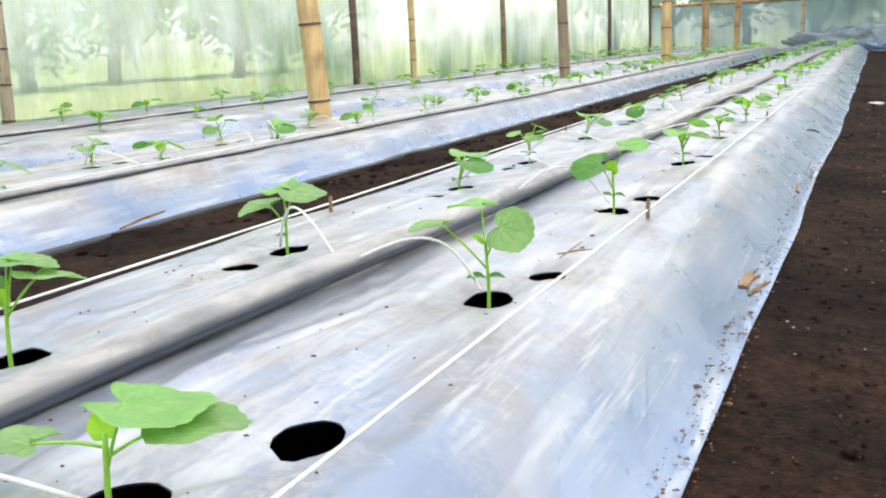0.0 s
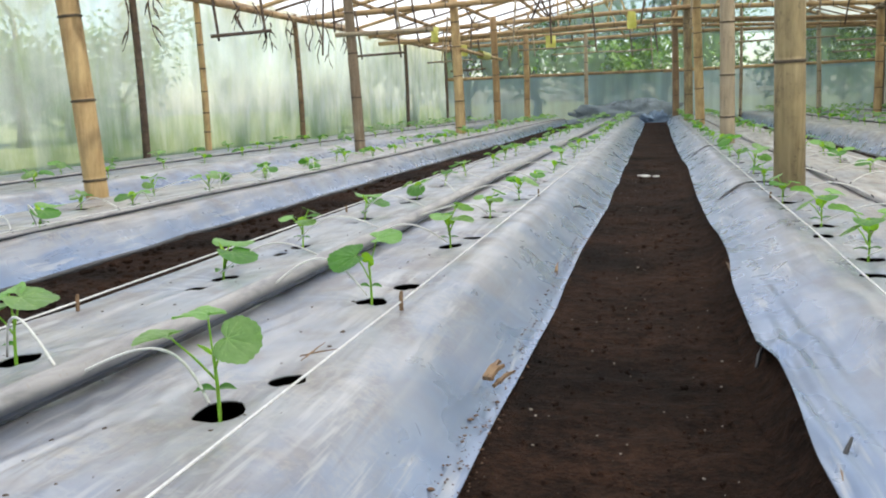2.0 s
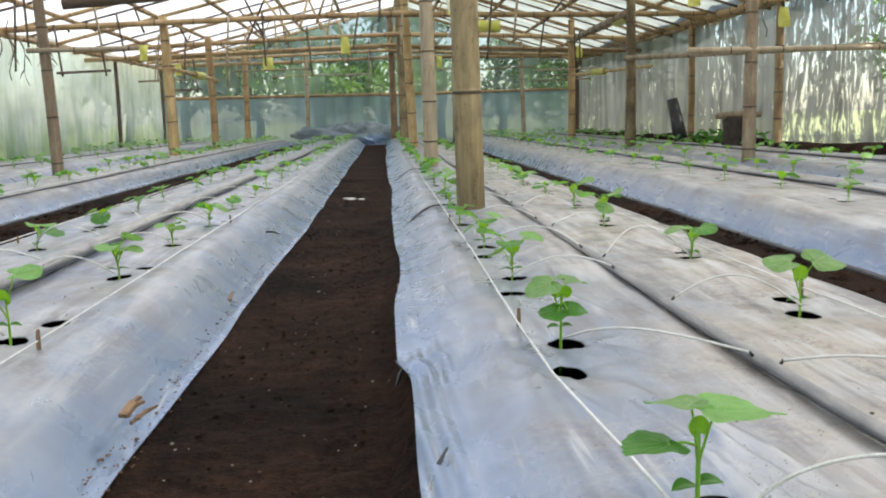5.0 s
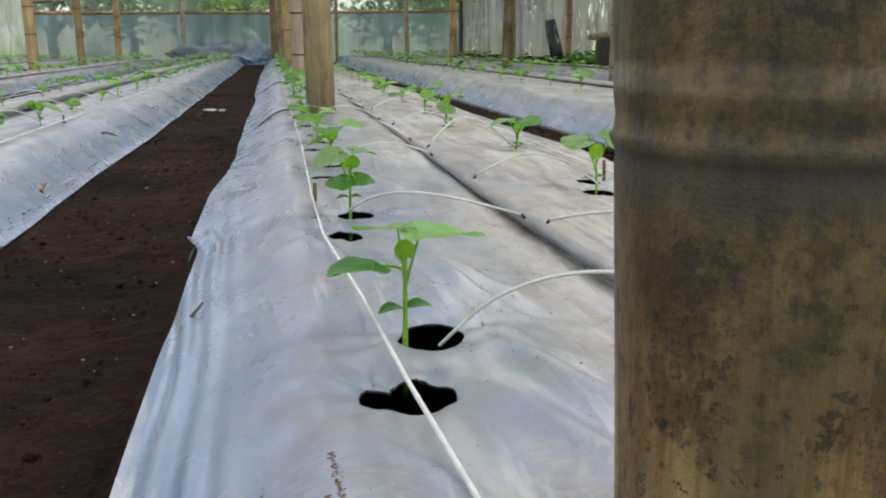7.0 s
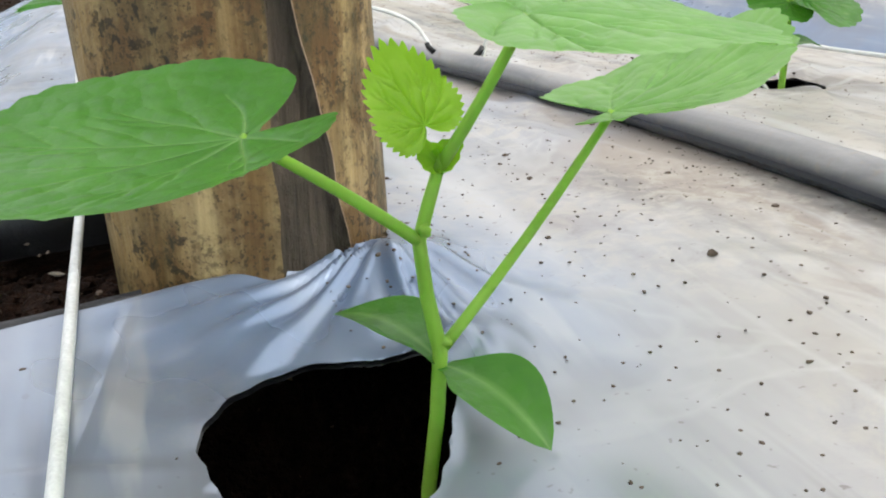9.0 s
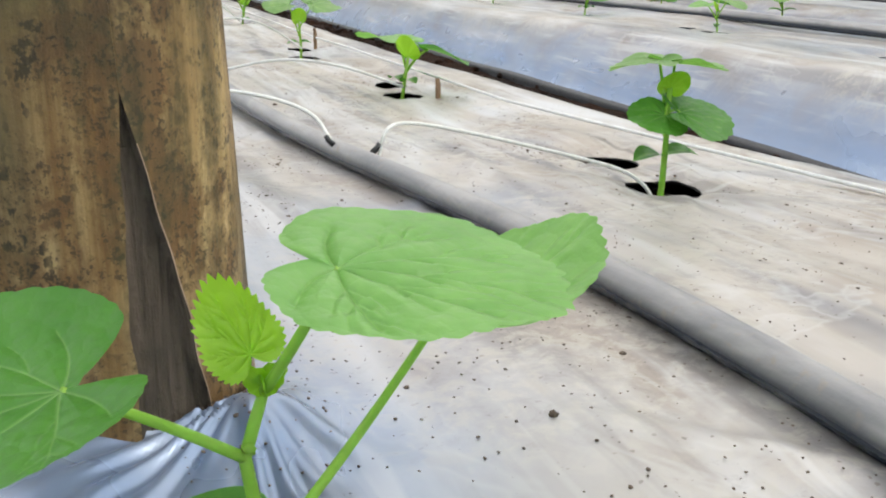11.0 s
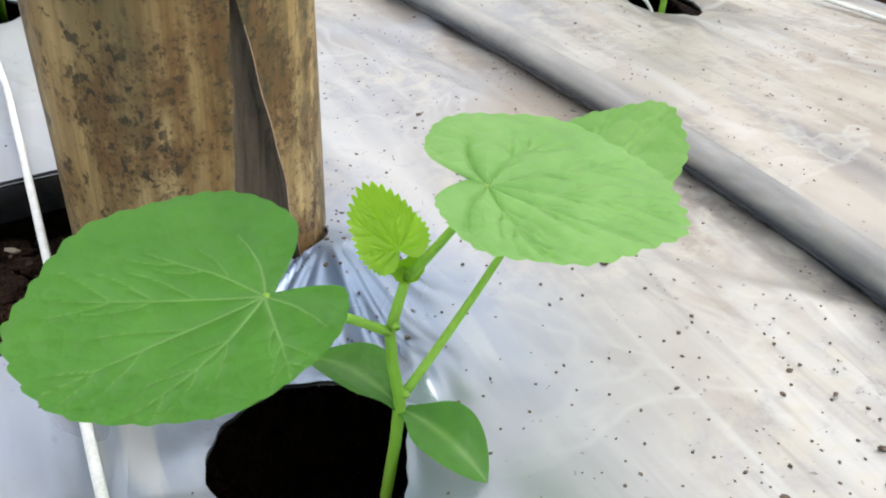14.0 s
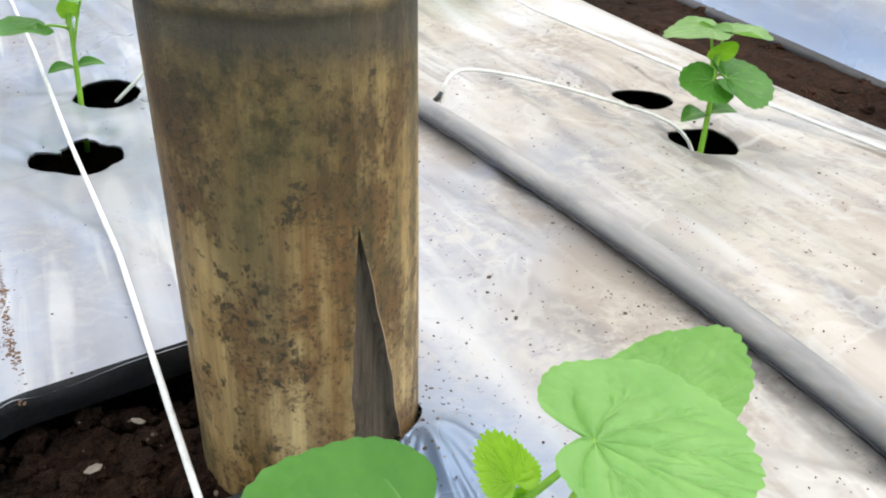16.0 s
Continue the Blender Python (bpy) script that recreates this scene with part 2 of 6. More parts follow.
def mouldy_material():
    """Golden bamboo with long pale streaks, olive stains and clusters of black mould dots."""
    k = Nodes("spotted_bamboo_post")
    fibre = k.noise(150.0, 4, 0.65, k.mapped((1, 1, 0.035)))
    streak = k.noise(40.0, 5, 0.65, k.mapped((1, 1, 0.06)), 0.15)
    patch = k.noise(26.0, 6, 0.7, k.mapped((1, 1, 0.6)), 0.25)
    region = k.noise(12.0, 4, 0.55, k.mapped((1, 1, 0.40)))
    dots = k.noise(330.0, 3, 0.75)
    blob = k.noise(120.0, 4, 0.7)
    col = k.mix(k.ramp(streak, (0.38, 0.0), (0.62, 1.0)), (0.20, 0.112, 0.036), (0.50, 0.36, 0.165))
    col = k.mix(k.ramp(patch, (0.48, 0.0), (0.58, 0.85)), col, (0.135, 0.066, 0.020))
    col = k.mix(k.ramp(region, (0.53, 0.0), (0.64, 0.75)), col, (0.125, 0.098, 0.042))
    col = k.mix(k.ramp(streak, (0.62, 0.0), (0.68, 0.7)), col, (0.075, 0.042, 0.016))
    col = k.mix(0.6, col, k.ramp(fibre, (0.3, 0.55), (0.7, 1.35)), 'MULTIPLY')
    spots = k.math('MULTIPLY', k.ramp(dots, (0.54, 0.0), (0.58, 1.0)), k.ramp(patch, (0.44, 0.0), (0.54, 1.0)))
    col = k.mix(k.math('MULTIPLY', spots, 0.85), col, (0.055, 0.036, 0.015))
    spots = k.math('MULTIPLY', k.ramp(blob, (0.58, 0.0), (0.62, 1.0)), k.ramp(region, (0.44, 0.0), (0.52, 1.0)))
    col = k.mix(k.math('MULTIPLY', spots, 0.85), col, (0.032, 0.022, 0.010))
    grain = k.noise(210.0, 2, 0.6, k.mapped((1, 1, 0.7)))
    col = k.mix(k.math('MULTIPLY', k.ramp(grain, (0.60, 0.0), (0.635, 1.0)), k.ramp(k.noise(24.0, 4, 0.65, k.mapped((1, 1, 0.45))), (0.50, 0.0), (0.60, 0.9))), col, (0.028, 0.020, 0.010))
    high = k.n("ShaderNodeSeparateXYZ", Vector=k.co).outputs[2]
    wavy = k.math('ADD', high, k.math('MULTIPLY', k.math('SUBTRACT', k.noise(9.0, 4, 0.6, k.mapped((1, 1, 0.5))), 0.5), 0.35))
    # olive mould on the upper post, deepened to paint its shaded face
    mould_and_shade = k.ramp(wavy, (0.27, 0.0), (0.37, 0.82), (0.9, 0.8), (1.2, 0.2))
    col = k.mix(mould_and_shade, col, k.mix(k.ramp(patch, (0.40, 0.0), (0.60, 1.0)), k.mix(k.ramp(blob, (0.45, 0.0), (0.55, 1.0)), (0.155, 0.120, 0.047), (0.070, 0.055, 0.022)), (0.028, 0.023, 0.012)))
    green = k.math('MULTIPLY', k.ramp(k.noise(20.0, 5, 0.7, k.mapped((1, 1, 0.22)), 0.3), (0.52, 0.0), (0.62, 0.75)), k.ramp(blob, (0.38, 0.3), (0.58, 1.0)))
    col = k.mix(green, col, (0.050, 0.046, 0.018))
    # above the node the colour carries still more of that shade
    col = k.mix(k.ramp(high, (0.372, 0.0), (0.384, 0.42), (0.9, 0.42), (1.0, 0.0)), col, k.mix(1.0, col, (0.40, 0.37, 0.36), 'MULTIPLY'))
    band = k.math('ADD', high, k.math('MULTIPLY', k.math('SUBTRACT', k.noise(14.0, 3, 0.6), 0.5), 0.02))
    col = k.mix(k.ramp(band, (0.352, 0.0), (0.366, 0.8), (0.376, 0.8), (0.381, 0.0)), col, (0.050, 0.044, 0.036))
    col = k.mix(k.ramp(high, (0.20, 0.0), (0.32, 1.0)), col, k.mix(1.0, col, (0.84, 0.80, 0.70), 'MULTIPLY'))
    return k.end(k.principled(col, k.ramp(patch, (0.3, 0.4), (0.7, 0.65)), k.bump(k.math('ADD', fibre, dots), 0.25, 0.003), 0, 0.4))


def split_material():
    """Torn fibres inside the split."""
    k = Nodes("split_bamboo_inside")
    fibre = k.noise(120.0, 5, 0.65, k.mapped((1, 1, 0.09)), 0.6)
    patch = k.noise(55.0, 5, 0.7)
    col = k.mix(k.ramp(fibre, (0.32, 0.0), (0.68, 1.0)), (0.025, 0.019, 0.014), (0.15, 0.115, 0.085))
    col = k.mix(k.ramp(patch, (0.45, 0.0), (0.65, 0.7)), col, (0.075, 0.06, 0.045))
    return k.end(k.principled(col, 0.9, k.bump(k.math('ADD', fibre, patch), 0.8, 0.004), 0, 0.2))


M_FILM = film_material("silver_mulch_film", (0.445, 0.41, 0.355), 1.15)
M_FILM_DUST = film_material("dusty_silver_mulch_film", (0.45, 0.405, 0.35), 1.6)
M_SOIL = soil_material(gain=1.0)
# darker soil copy, with the shade of holes and cut put into its colour
M_SHADE_SOIL = soil_material("shade_darkened_soil", 0.6)
M_CLOD = soil_material("soil_clods", 1.15)
M_POST = bamboo_material("weathered_bamboo_post", (0.36, 0.25, 0.13), (0.17, 0.105, 0.055), 0.55)
M_NEAR = mouldy_material()
M_DARK = bamboo_material("mould_darkened_bamboo_post", (0.34, 0.265, 0.135), (0.125, 0.088, 0.044), 0.85)
M_TAN = bamboo_material("tan_bamboo_post", (0.50, 0.355, 0.165), (0.30, 0.19, 0.085), 0.4)
M_GREY = bamboo_material("greyed_bamboo_post", (0.37, 0.30, 0.20), (0.21, 0.155, 0.10), 0.5)
M_POLE_X = bamboo_material("bamboo_cross_pole", (0.45, 0.31, 0.15), (0.24, 0.15, 0.07), 0.3, 'x')
M_POLE_Y = bamboo_material("bamboo_long_pole", (0.48, 0.33, 0.16), (0.27, 0.17, 0.08), 0.3, 'y')
M_RUST = plain("old_dark_wood", (0.075, 0.05, 0.035), (0.13, 0.09, 0.06), 18, 0.85)
M_CHAR = plain("rotten_dark_wood", (0.022, 0.018, 0.014), (0.055, 0.043, 0.032), 14, 0.9)
M_RING = plain("dark_node_scar", (0.06, 0.045, 0.03), (0.11, 0.08, 0.05), 60, 0.8)
M_SCAR = plain("grey_node_ring", (0.17, 0.155, 0.13), (0.27, 0.25, 0.21), 60, 0.8)
M_CRACK = split_material()
M_SPLIT = plain("pale_split_edge", (0.34, 0.22, 0.14), (0.46, 0.32, 0.22), 60, 0.8)
M_LEAF = leaf_material("seedling_leaf", (0.150, 0.280, 0.085), (0.220, 0.355, 0.13))
M_LEAF_OLD = leaf_material("dark_seedling_leaf", (0.062, 0.195, 0.026), (0.088, 0.245, 0.036), (0.22, 0.38, 0.12))
M_LEAF_PALE = leaf_material("pale_seedling_leaf", (0.165, 0.35, 0.085), (0.23, 0.43, 0.125), (0.27, 0.47, 0.15))
M_LEAF_YOUNG = leaf_material("young_seedling_leaf", (0.26, 0.46, 0.025), (0.34, 0.55, 0.04), (0.46, 0.66, 0.10))
M_STEM = leaf_material("green_stem", (0.30, 0.50, 0.06), (0.38, 0.60, 0.10))
M_STRING = plain("white_raffia", (0.62, 0.62, 0.60), (0.75, 0.75, 0.73), 80, 0.6, 0.2)
M_TUBE = plain("milky_microtube", (0.60, 0.60, 0.55), (0.70, 0.70, 0.66), 40, 0.4, 0.05)
M_BLACK = plain("black_film_underside", (0.010, 0.010, 0.012), (0.02, 0.02, 0.022), 30, 0.45, 0.2)
M_PEG = plain("split_bamboo_peg", (0.15, 0.088, 0.047), (0.26, 0.165, 0.088), 40, 0.8)
M_CRUMB = plain("dry_soil_crumbs", (0.045, 0.03, 0.02), (0.15, 0.11, 0.08), 300, 0.9)
M_MUD = plain("washed_brown_soil", (0.085, 0.045, 0.025), (0.17, 0.10, 0.06), 300, 0.95)
M_LITTER = plain("pale_litter", (0.36, 0.35, 0.32), (0.5, 0.48, 0.44), 40, 0.7)
M_PALE = plain("pale_crumbs", (0.17, 0.14, 0.105), (0.30, 0.26, 0.21), 40, 0.8)
M_YELLOW = plain("yellow_sticky_sheet", (0.58, 0.56, 0.10), (0.66, 0.64, 0.17), 14, 0.4, 0.05)
M_GRASS = plain("short_grass", (0.24, 0.27, 0.09), (0.40, 0.40, 0.20), 3.0, 0.9, 0.6)
M_BARK = plain("tree_bark", (0.09, 0.07, 0.05), (0.16, 0.13, 0.10), 9, 0.9, 0.8)
M_NET = plain("grey_shade_net", (0.15, 0.185, 0.205), (0.23, 0.275, 0.30), 5, 0.95, 0.4)
M_BLUE = plain("blue_sheet", (0.13, 0.20, 0.30), (0.20, 0.28, 0.38), 12, 0.5)
M_BAG = plain("black_plastic_bag", (0.012, 0.012, 0.013), (0.03, 0.03, 0.032), 20, 0.35, 0.4)
M_WALL_L = sheet_material("weathered_clear_sheet", (1.0, 0.93, 0.80), 0.01, 0.36, (0.64, 0.63, 0.36), 1.4, 0.90, 0.78, 4.5, (0.26, 0.36, 0.13))
M_WALL_R = sheet_material("grey_torn_sheet", (0.165, 0.172, 0.165), 0.0, 0.10, (0.115, 0.122, 0.095), 3.2, 0.38, 0.40, 5.5, torn=True)
M_WALL_N = sheet_material("blue_grey_insect_net", (0.42, 0.54, 0.62), 0.06, 0.22, (0.33, 0.42, 0.45), 0.9)
M_NET_CLEAR = sheet_material("open_insect_net", (0.60, 0.68, 0.70), 0.50, 0.78, None, 0.9)
M_ROOF = sheet_material("milky_roof_sheet", (0.86, 0.85, 0.82), 0.03, 0.16, None, 0.8, 0.80, 0.66)
M_ROOF_OLD = sheet_material("algae_grey_roof_sheet", (0.42, 0.45, 0.41), 0.02, 0.16, (0.26, 0.30, 0.22), 0.8, 0.60, 0.60)
M_ROOF_R = sheet_material("dirty_roof_sheet", (0.79, 0.775, 0.745), 0.03, 0.14, (0.50, 0.50, 0.43), 0.8, 0.72, 0.60)


def pipe_material(name, pale):
    """Black hose, glossy below, dry dust along its top; sky sheen above and shade beneath are in the colour too."""
    k = Nodes(name)
    dust, fine = k.noise(30.0, 5, 0.6, k.mapped((1, 0.22, 1)), 0.6), k.noise(150.0, 3)
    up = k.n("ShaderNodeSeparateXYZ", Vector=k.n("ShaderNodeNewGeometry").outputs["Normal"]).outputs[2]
    # by normal: dust plus painted sky gloss on top, shaded dark underneath
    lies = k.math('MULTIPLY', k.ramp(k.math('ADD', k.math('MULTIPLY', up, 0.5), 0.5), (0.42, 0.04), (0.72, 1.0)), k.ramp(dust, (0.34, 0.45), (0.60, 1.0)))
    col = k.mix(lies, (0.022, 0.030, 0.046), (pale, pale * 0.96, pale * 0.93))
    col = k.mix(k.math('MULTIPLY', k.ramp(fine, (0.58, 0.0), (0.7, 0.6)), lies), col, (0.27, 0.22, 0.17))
    return k.end(k.principled(col, k.ramp(lies, (0.0, 0.26), (0.8, 0.5)), k.bump(fine, 0.2, 0.002)))


def foliage_material(name, c1, c2):
    k = Nodes(name)
    geo = k.n("ShaderNodeNewGeometry").outputs["Random Per Island"]
    col = k.mix(geo, c1, c2)
    col = k.mix(0.5, col, k.ramp(k.noise(1.3, 3), (0.3, 0.5), (0.7, 1.4)), 'MULTIPLY')
    thin = k.n("ShaderNodeBsdfTranslucent", Color=k.mix(1.0, col, (1.2, 1.5, 0.5), 'MULTIPLY')).outputs[0]
    return k.end(k.blend(0.45, k.principled(col, 0.5), thin))


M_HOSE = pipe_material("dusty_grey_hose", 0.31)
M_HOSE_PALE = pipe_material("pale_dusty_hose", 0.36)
M_TREE_A = foliage_material("tree_foliage", (0.05, 0.11, 0.025), (0.11, 0.20, 0.04))
M_TREE_B = foliage_material("bright_tree_foliage", (0.09, 0.17, 0.03), (0.17, 0.27, 0.06))


# ---- mesh helpers ----
def mesh_from(name, verts, faces, mats, smooth=True, index=None):
    me = bpy.data.meshes.new(name)
    me.from_pydata([tuple(v) for v in verts], [], [tuple(f) for f in faces])
    for m in mats if isinstance(mats, (list, tuple)) else [mats]:
        me.materials.append(m)
    if smooth:
        me.polygons.foreach_set("use_smooth", [True] * len(me.polygons))
    if index is not None:
        me.polygons.foreach_set("material_index", index)
    me.update()
    return me


def part(name, me, parent=None, label=""):
    ob = new(name, me)
    if parent:
        ob.parent = parent
    return tagged(ob, label)


def thing(name, label, category, group="", kind="", at=(0, 0, 0)):
    ob = new(name)
    ob.location = at
    ob.empty_display_size = 0.05
    return tagged(ob, label, category, group, kind)


def vnoise(x, y, seed):
    """Smooth value noise on arrays, about -1 to 1, one cell per unit."""
    x, y = np.broadcast_arrays(np.asarray(x, float), np.asarray(y, float))
    xi, yi = np.floor(x), np.floor(y)
    fx, fy = x - xi, y - yi
    fx, fy = fx * fx * (3 - 2 * fx), fy * fy * (3 - 2 * fy)

    def corner(a, b):
        s = np.sin(a * 127.1 + b * 311.7 + seed * 74.7) * 43758.5453
        return (s - np.floor(s)) * 2 - 1
    top = corner(xi, yi) * (1 - fx) + corner(xi + 1, yi) * fx
    low = corner(xi, yi + 1) * (1 - fx) + corner(xi + 1, yi + 1) * fx
    return top * (1 - fy) + low * fy


def frames_along(points):
    """Directions and two cross axes along a line of points."""
    pts = [Vector(p) for p in points]
    out, side = [], None
    for i, p in enumerate(pts):
        d = (pts[min(i + 1, len(pts) - 1)] - pts[max(i - 1, 0)]).normalized()
        if side is None:
            side = d.orthogonal().normalized()
        side = (side - d * side.dot(d)).normalized()
        out.append((p, side, d.cross(side)))
    return out


def tube(points, radii, sides=8, caps=True):
    """Vertices and faces of a tube through points with a radius at each."""
    if not isinstance(radii, (list, tuple)):
        radii = [radii] * len(points)
    verts, faces = [], []
    for (p, a, b), r in zip(frames_along(points), radii):
        for k in range(sides):
            w = 2 * math.pi * k / sides
            verts.append(p + a * (r * math.cos(w)) + b * (r * math.sin(w)))
    for i in range(len(points) - 1):
        for k in range(sides):
            q = (k + 1) % sides
            faces.append((i * sides + k, i * sides + q, (i + 1) * sides + q, (i + 1) * sides + k))
    if caps:
        faces.append(tuple(reversed(range(sides))))
        faces.append(tuple((len(points) - 1) * sides + k for k in range(sides)))
    return verts, faces


def join(*shapes):
    verts, faces = [], []
    for v, f in shapes:
        n = len(verts)
        verts += list(v)
        faces += [tuple(i + n for i in q) for q in f]
    return verts, faces


def bow(p, q, lift=0.0, n=8, sway=0.0):
    """Points of an arch from p to q."""
    p, q = Vector(p), Vector(q)
    side = (q - p).cross(Vector((0, 0, 1)))
    side = side.normalized() if side.length > 1e-6 else Vector((1, 0, 0))
    return [p.lerp(q, i / n) + (Vector((0, 0, lift)) + side * sway) * math.sin(math.pi * i / n) for i in range(n + 1)]


def lump(rng, size, squash=0.7, n=6, rings=4):
    """A small irregular clod."""
    verts, faces = [Vector((0, 0, size * squash))], []
    for r in range(1, rings):
        a = math.pi * r / rings
        for k in range(n):
            w = 2 * math.pi * k / n + r
            d = size * rng.uniform(0.7, 1.2)
            verts.append(Vector((d * math.sin(a) * math.cos(w), d * math.sin(a) * math.sin(w), d * squash * math.cos(a))))
    verts.append(Vector((0, 0, -size * squash)))
    for k in range(n):
        q = (k + 1) % n
        faces.append((0, 1 + k, 1 + q))
        for r in range(rings - 2):
            a, b = 1 + r * n, 1 + (r + 1) * n
            faces.append((a + k, b + k, b + q, a + q))
        faces.append((1 + (rings - 2) * n + k, len(verts) - 1, 1 + (rings - 2) * n + q))
    return verts, faces


def moved(shape, m):
    return [m @ Vector(v) for v in shape[0]], shape[1]

# ---- ground ----
def steps(*spans):
    """Coordinates from spans of (from, to, step)."""
    out = []
    for a, b, s in spans:
        n = max(1, round((b - a) / s))
        out += [a + (b - a) * i / n for i in range(n)]
    return np.array(out + [spans[-1][1]])


def grid_faces(nx, ny):
    i = np.arange(nx * ny).reshape(ny, nx)
    return np.stack([i[:-1, :-1], i[:-1, 1:], i[1:, 1:], i[1:, :-1]], -1).reshape(-1, 4)


def build_ground():
    xs = steps((-400, -40, 60), (-40, -6, 3), (-6, -1.8, 0.2), (-1.8, 1.8, 0.018), (1.8, 6, 0.2), (6, 40, 3), (40, 400, 60))
    ys = steps((-400, -40, 60), (-40, -1, 3), (-1, 0.9, 0.1), (0.9, 5, 0.018), (5, 9, 0.05), (9, 24, 0.3), (24, 60, 3), (60, 600, 60))
    x, y = np.meshgrid(xs, ys)
    near = (np.abs(x) < 1.8) & (y > 0.9) & (y < 9)
    z = np.where(near, 0.007 * vnoise(x * 4, y * 3, 3) + 0.005 * vnoise(x * 13, y * 13, 4) + 0.0035 * vnoise(x * 33, y * 33, 5), 0.0)
    z = z * np.clip(np.minimum(np.abs(x + 0.160), np.abs(x - 0.245)) / 0.06, 0.25, 1)
    aisle = (x > -0.2) & (x < 0.28)
    z = z - np.where(aisle & near, 0.012 * (1 - ((x - 0.04) / 0.24) ** 2).clip(0, 1), 0.0)
    z = z - np.where((np.abs(x) > 7) | (y > 26) | (y < -6), 0.05, 0)
    quads = grid_faces(len(xs), len(ys))
    mid = np.stack([x, y], -1).reshape(-1, 2)[quads].mean(1)
    outside = (np.abs(mid[:, 0]) > 4.8) | (mid[:, 1] > 22.2) | (mid[:, 1] < -3.2)
    me = mesh_from("ground", np.stack([x, y, z], -1).reshape(-1, 3).tolist(), quads.tolist(), [M_SOIL, M_GRASS], True, outside.astype(int).tolist())
    return tagged(part("ground", me), "bare dark brown garden soil with pale crumbs", "soil", kind="structure")


build_ground()


# ---- mulch film on the raised beds ----
def smooth01(v):
    v = np.clip(v, 0, 1)
    return v * v * (3 - 2 * v)


BEDS = {  # left foot, left shoulder, right shoulder, right foot, height
    "wall_left": (-4.42, -4.25, -3.12, -2.95, 0.13),
    "left": (-2.64, -2.48, -1.90, -1.775, 0.115),
    "a": (-1.32, -1.08, -0.37, -0.160, 0.125),
    "b": (0.245, 0.445, 1.21, 1.38, 0.125),
    "right": (1.70, 1.85, 2.66, 2.86, 0.15),
    "wall_right": (3.14, 3.34, 4.26, 4.42, 0.14),
}


def bed_height(key, x, y, seed=0):
    xl, sl, sr, xr, h = BEDS[key]
    up = np.minimum(smooth01((x - xl) / (sl - xl)) ** 0.75, smooth01((xr - x) / (xr - sr)) ** 0.75)
    z = h * up * (1 + 0.04 * vnoise(y * 0.7, seed + 0 * x, seed + 1))
    if key == "a":
        z = z - 0.014 * up * smooth01((-0.72 - x) / 0.3)
    if key == "b":
        z = z + 0.027 * np.exp(-((y - 1.02) / 0.55) ** 2) * up
    return z


FILMS = {}
HOLES = {}
HEMS = {("right", -1), ("left", 1), ("wall_left", 1)}
POST_X, POST_Y, POST_R = 0.583, 1.117, 0.0575
SLIT_X0, SLIT_X1 = 0.36, 0.636


def slit_edges(x):
    """The cut in the film beside the post: its near and its far edge."""
    near = 1.10 - 0.056 * smooth01((x - 0.36) / 0.08) + 0.022 * smooth01((x - 0.47) / 0.10)
    front = POST_Y - np.sqrt(np.maximum(POST_R ** 2 - (x - POST_X) ** 2, 0)) - 0.004
    near = np.where(x > 0.605, np.maximum(near, front), near)
    far = 1.10 + 0.068 * smooth01((x - 0.36) / 0.05) + 0.028 * np.clip((x - 0.41) / 0.13, 0, 1) - 0.055 * smooth01((x - 0.575) / 0.05)
    far = np.maximum(far, near + 0.004)
    return near, far


def hole_rim(ang, n):
    return 1 - (n == 1) * 0.2 * np.exp(-((ang + 1.9) / 0.35) ** 2) + 0.055 * np.sin(ang * 3 + n) + 0.065 * np.sin(ang * 2 + 2 * n) + 0.015 * np.sin(ang * 5 + 3 * n) + 0.010 * np.sin(ang * 9 + n) + 0.012 * np.sin(ang * 17 + 2 * n)


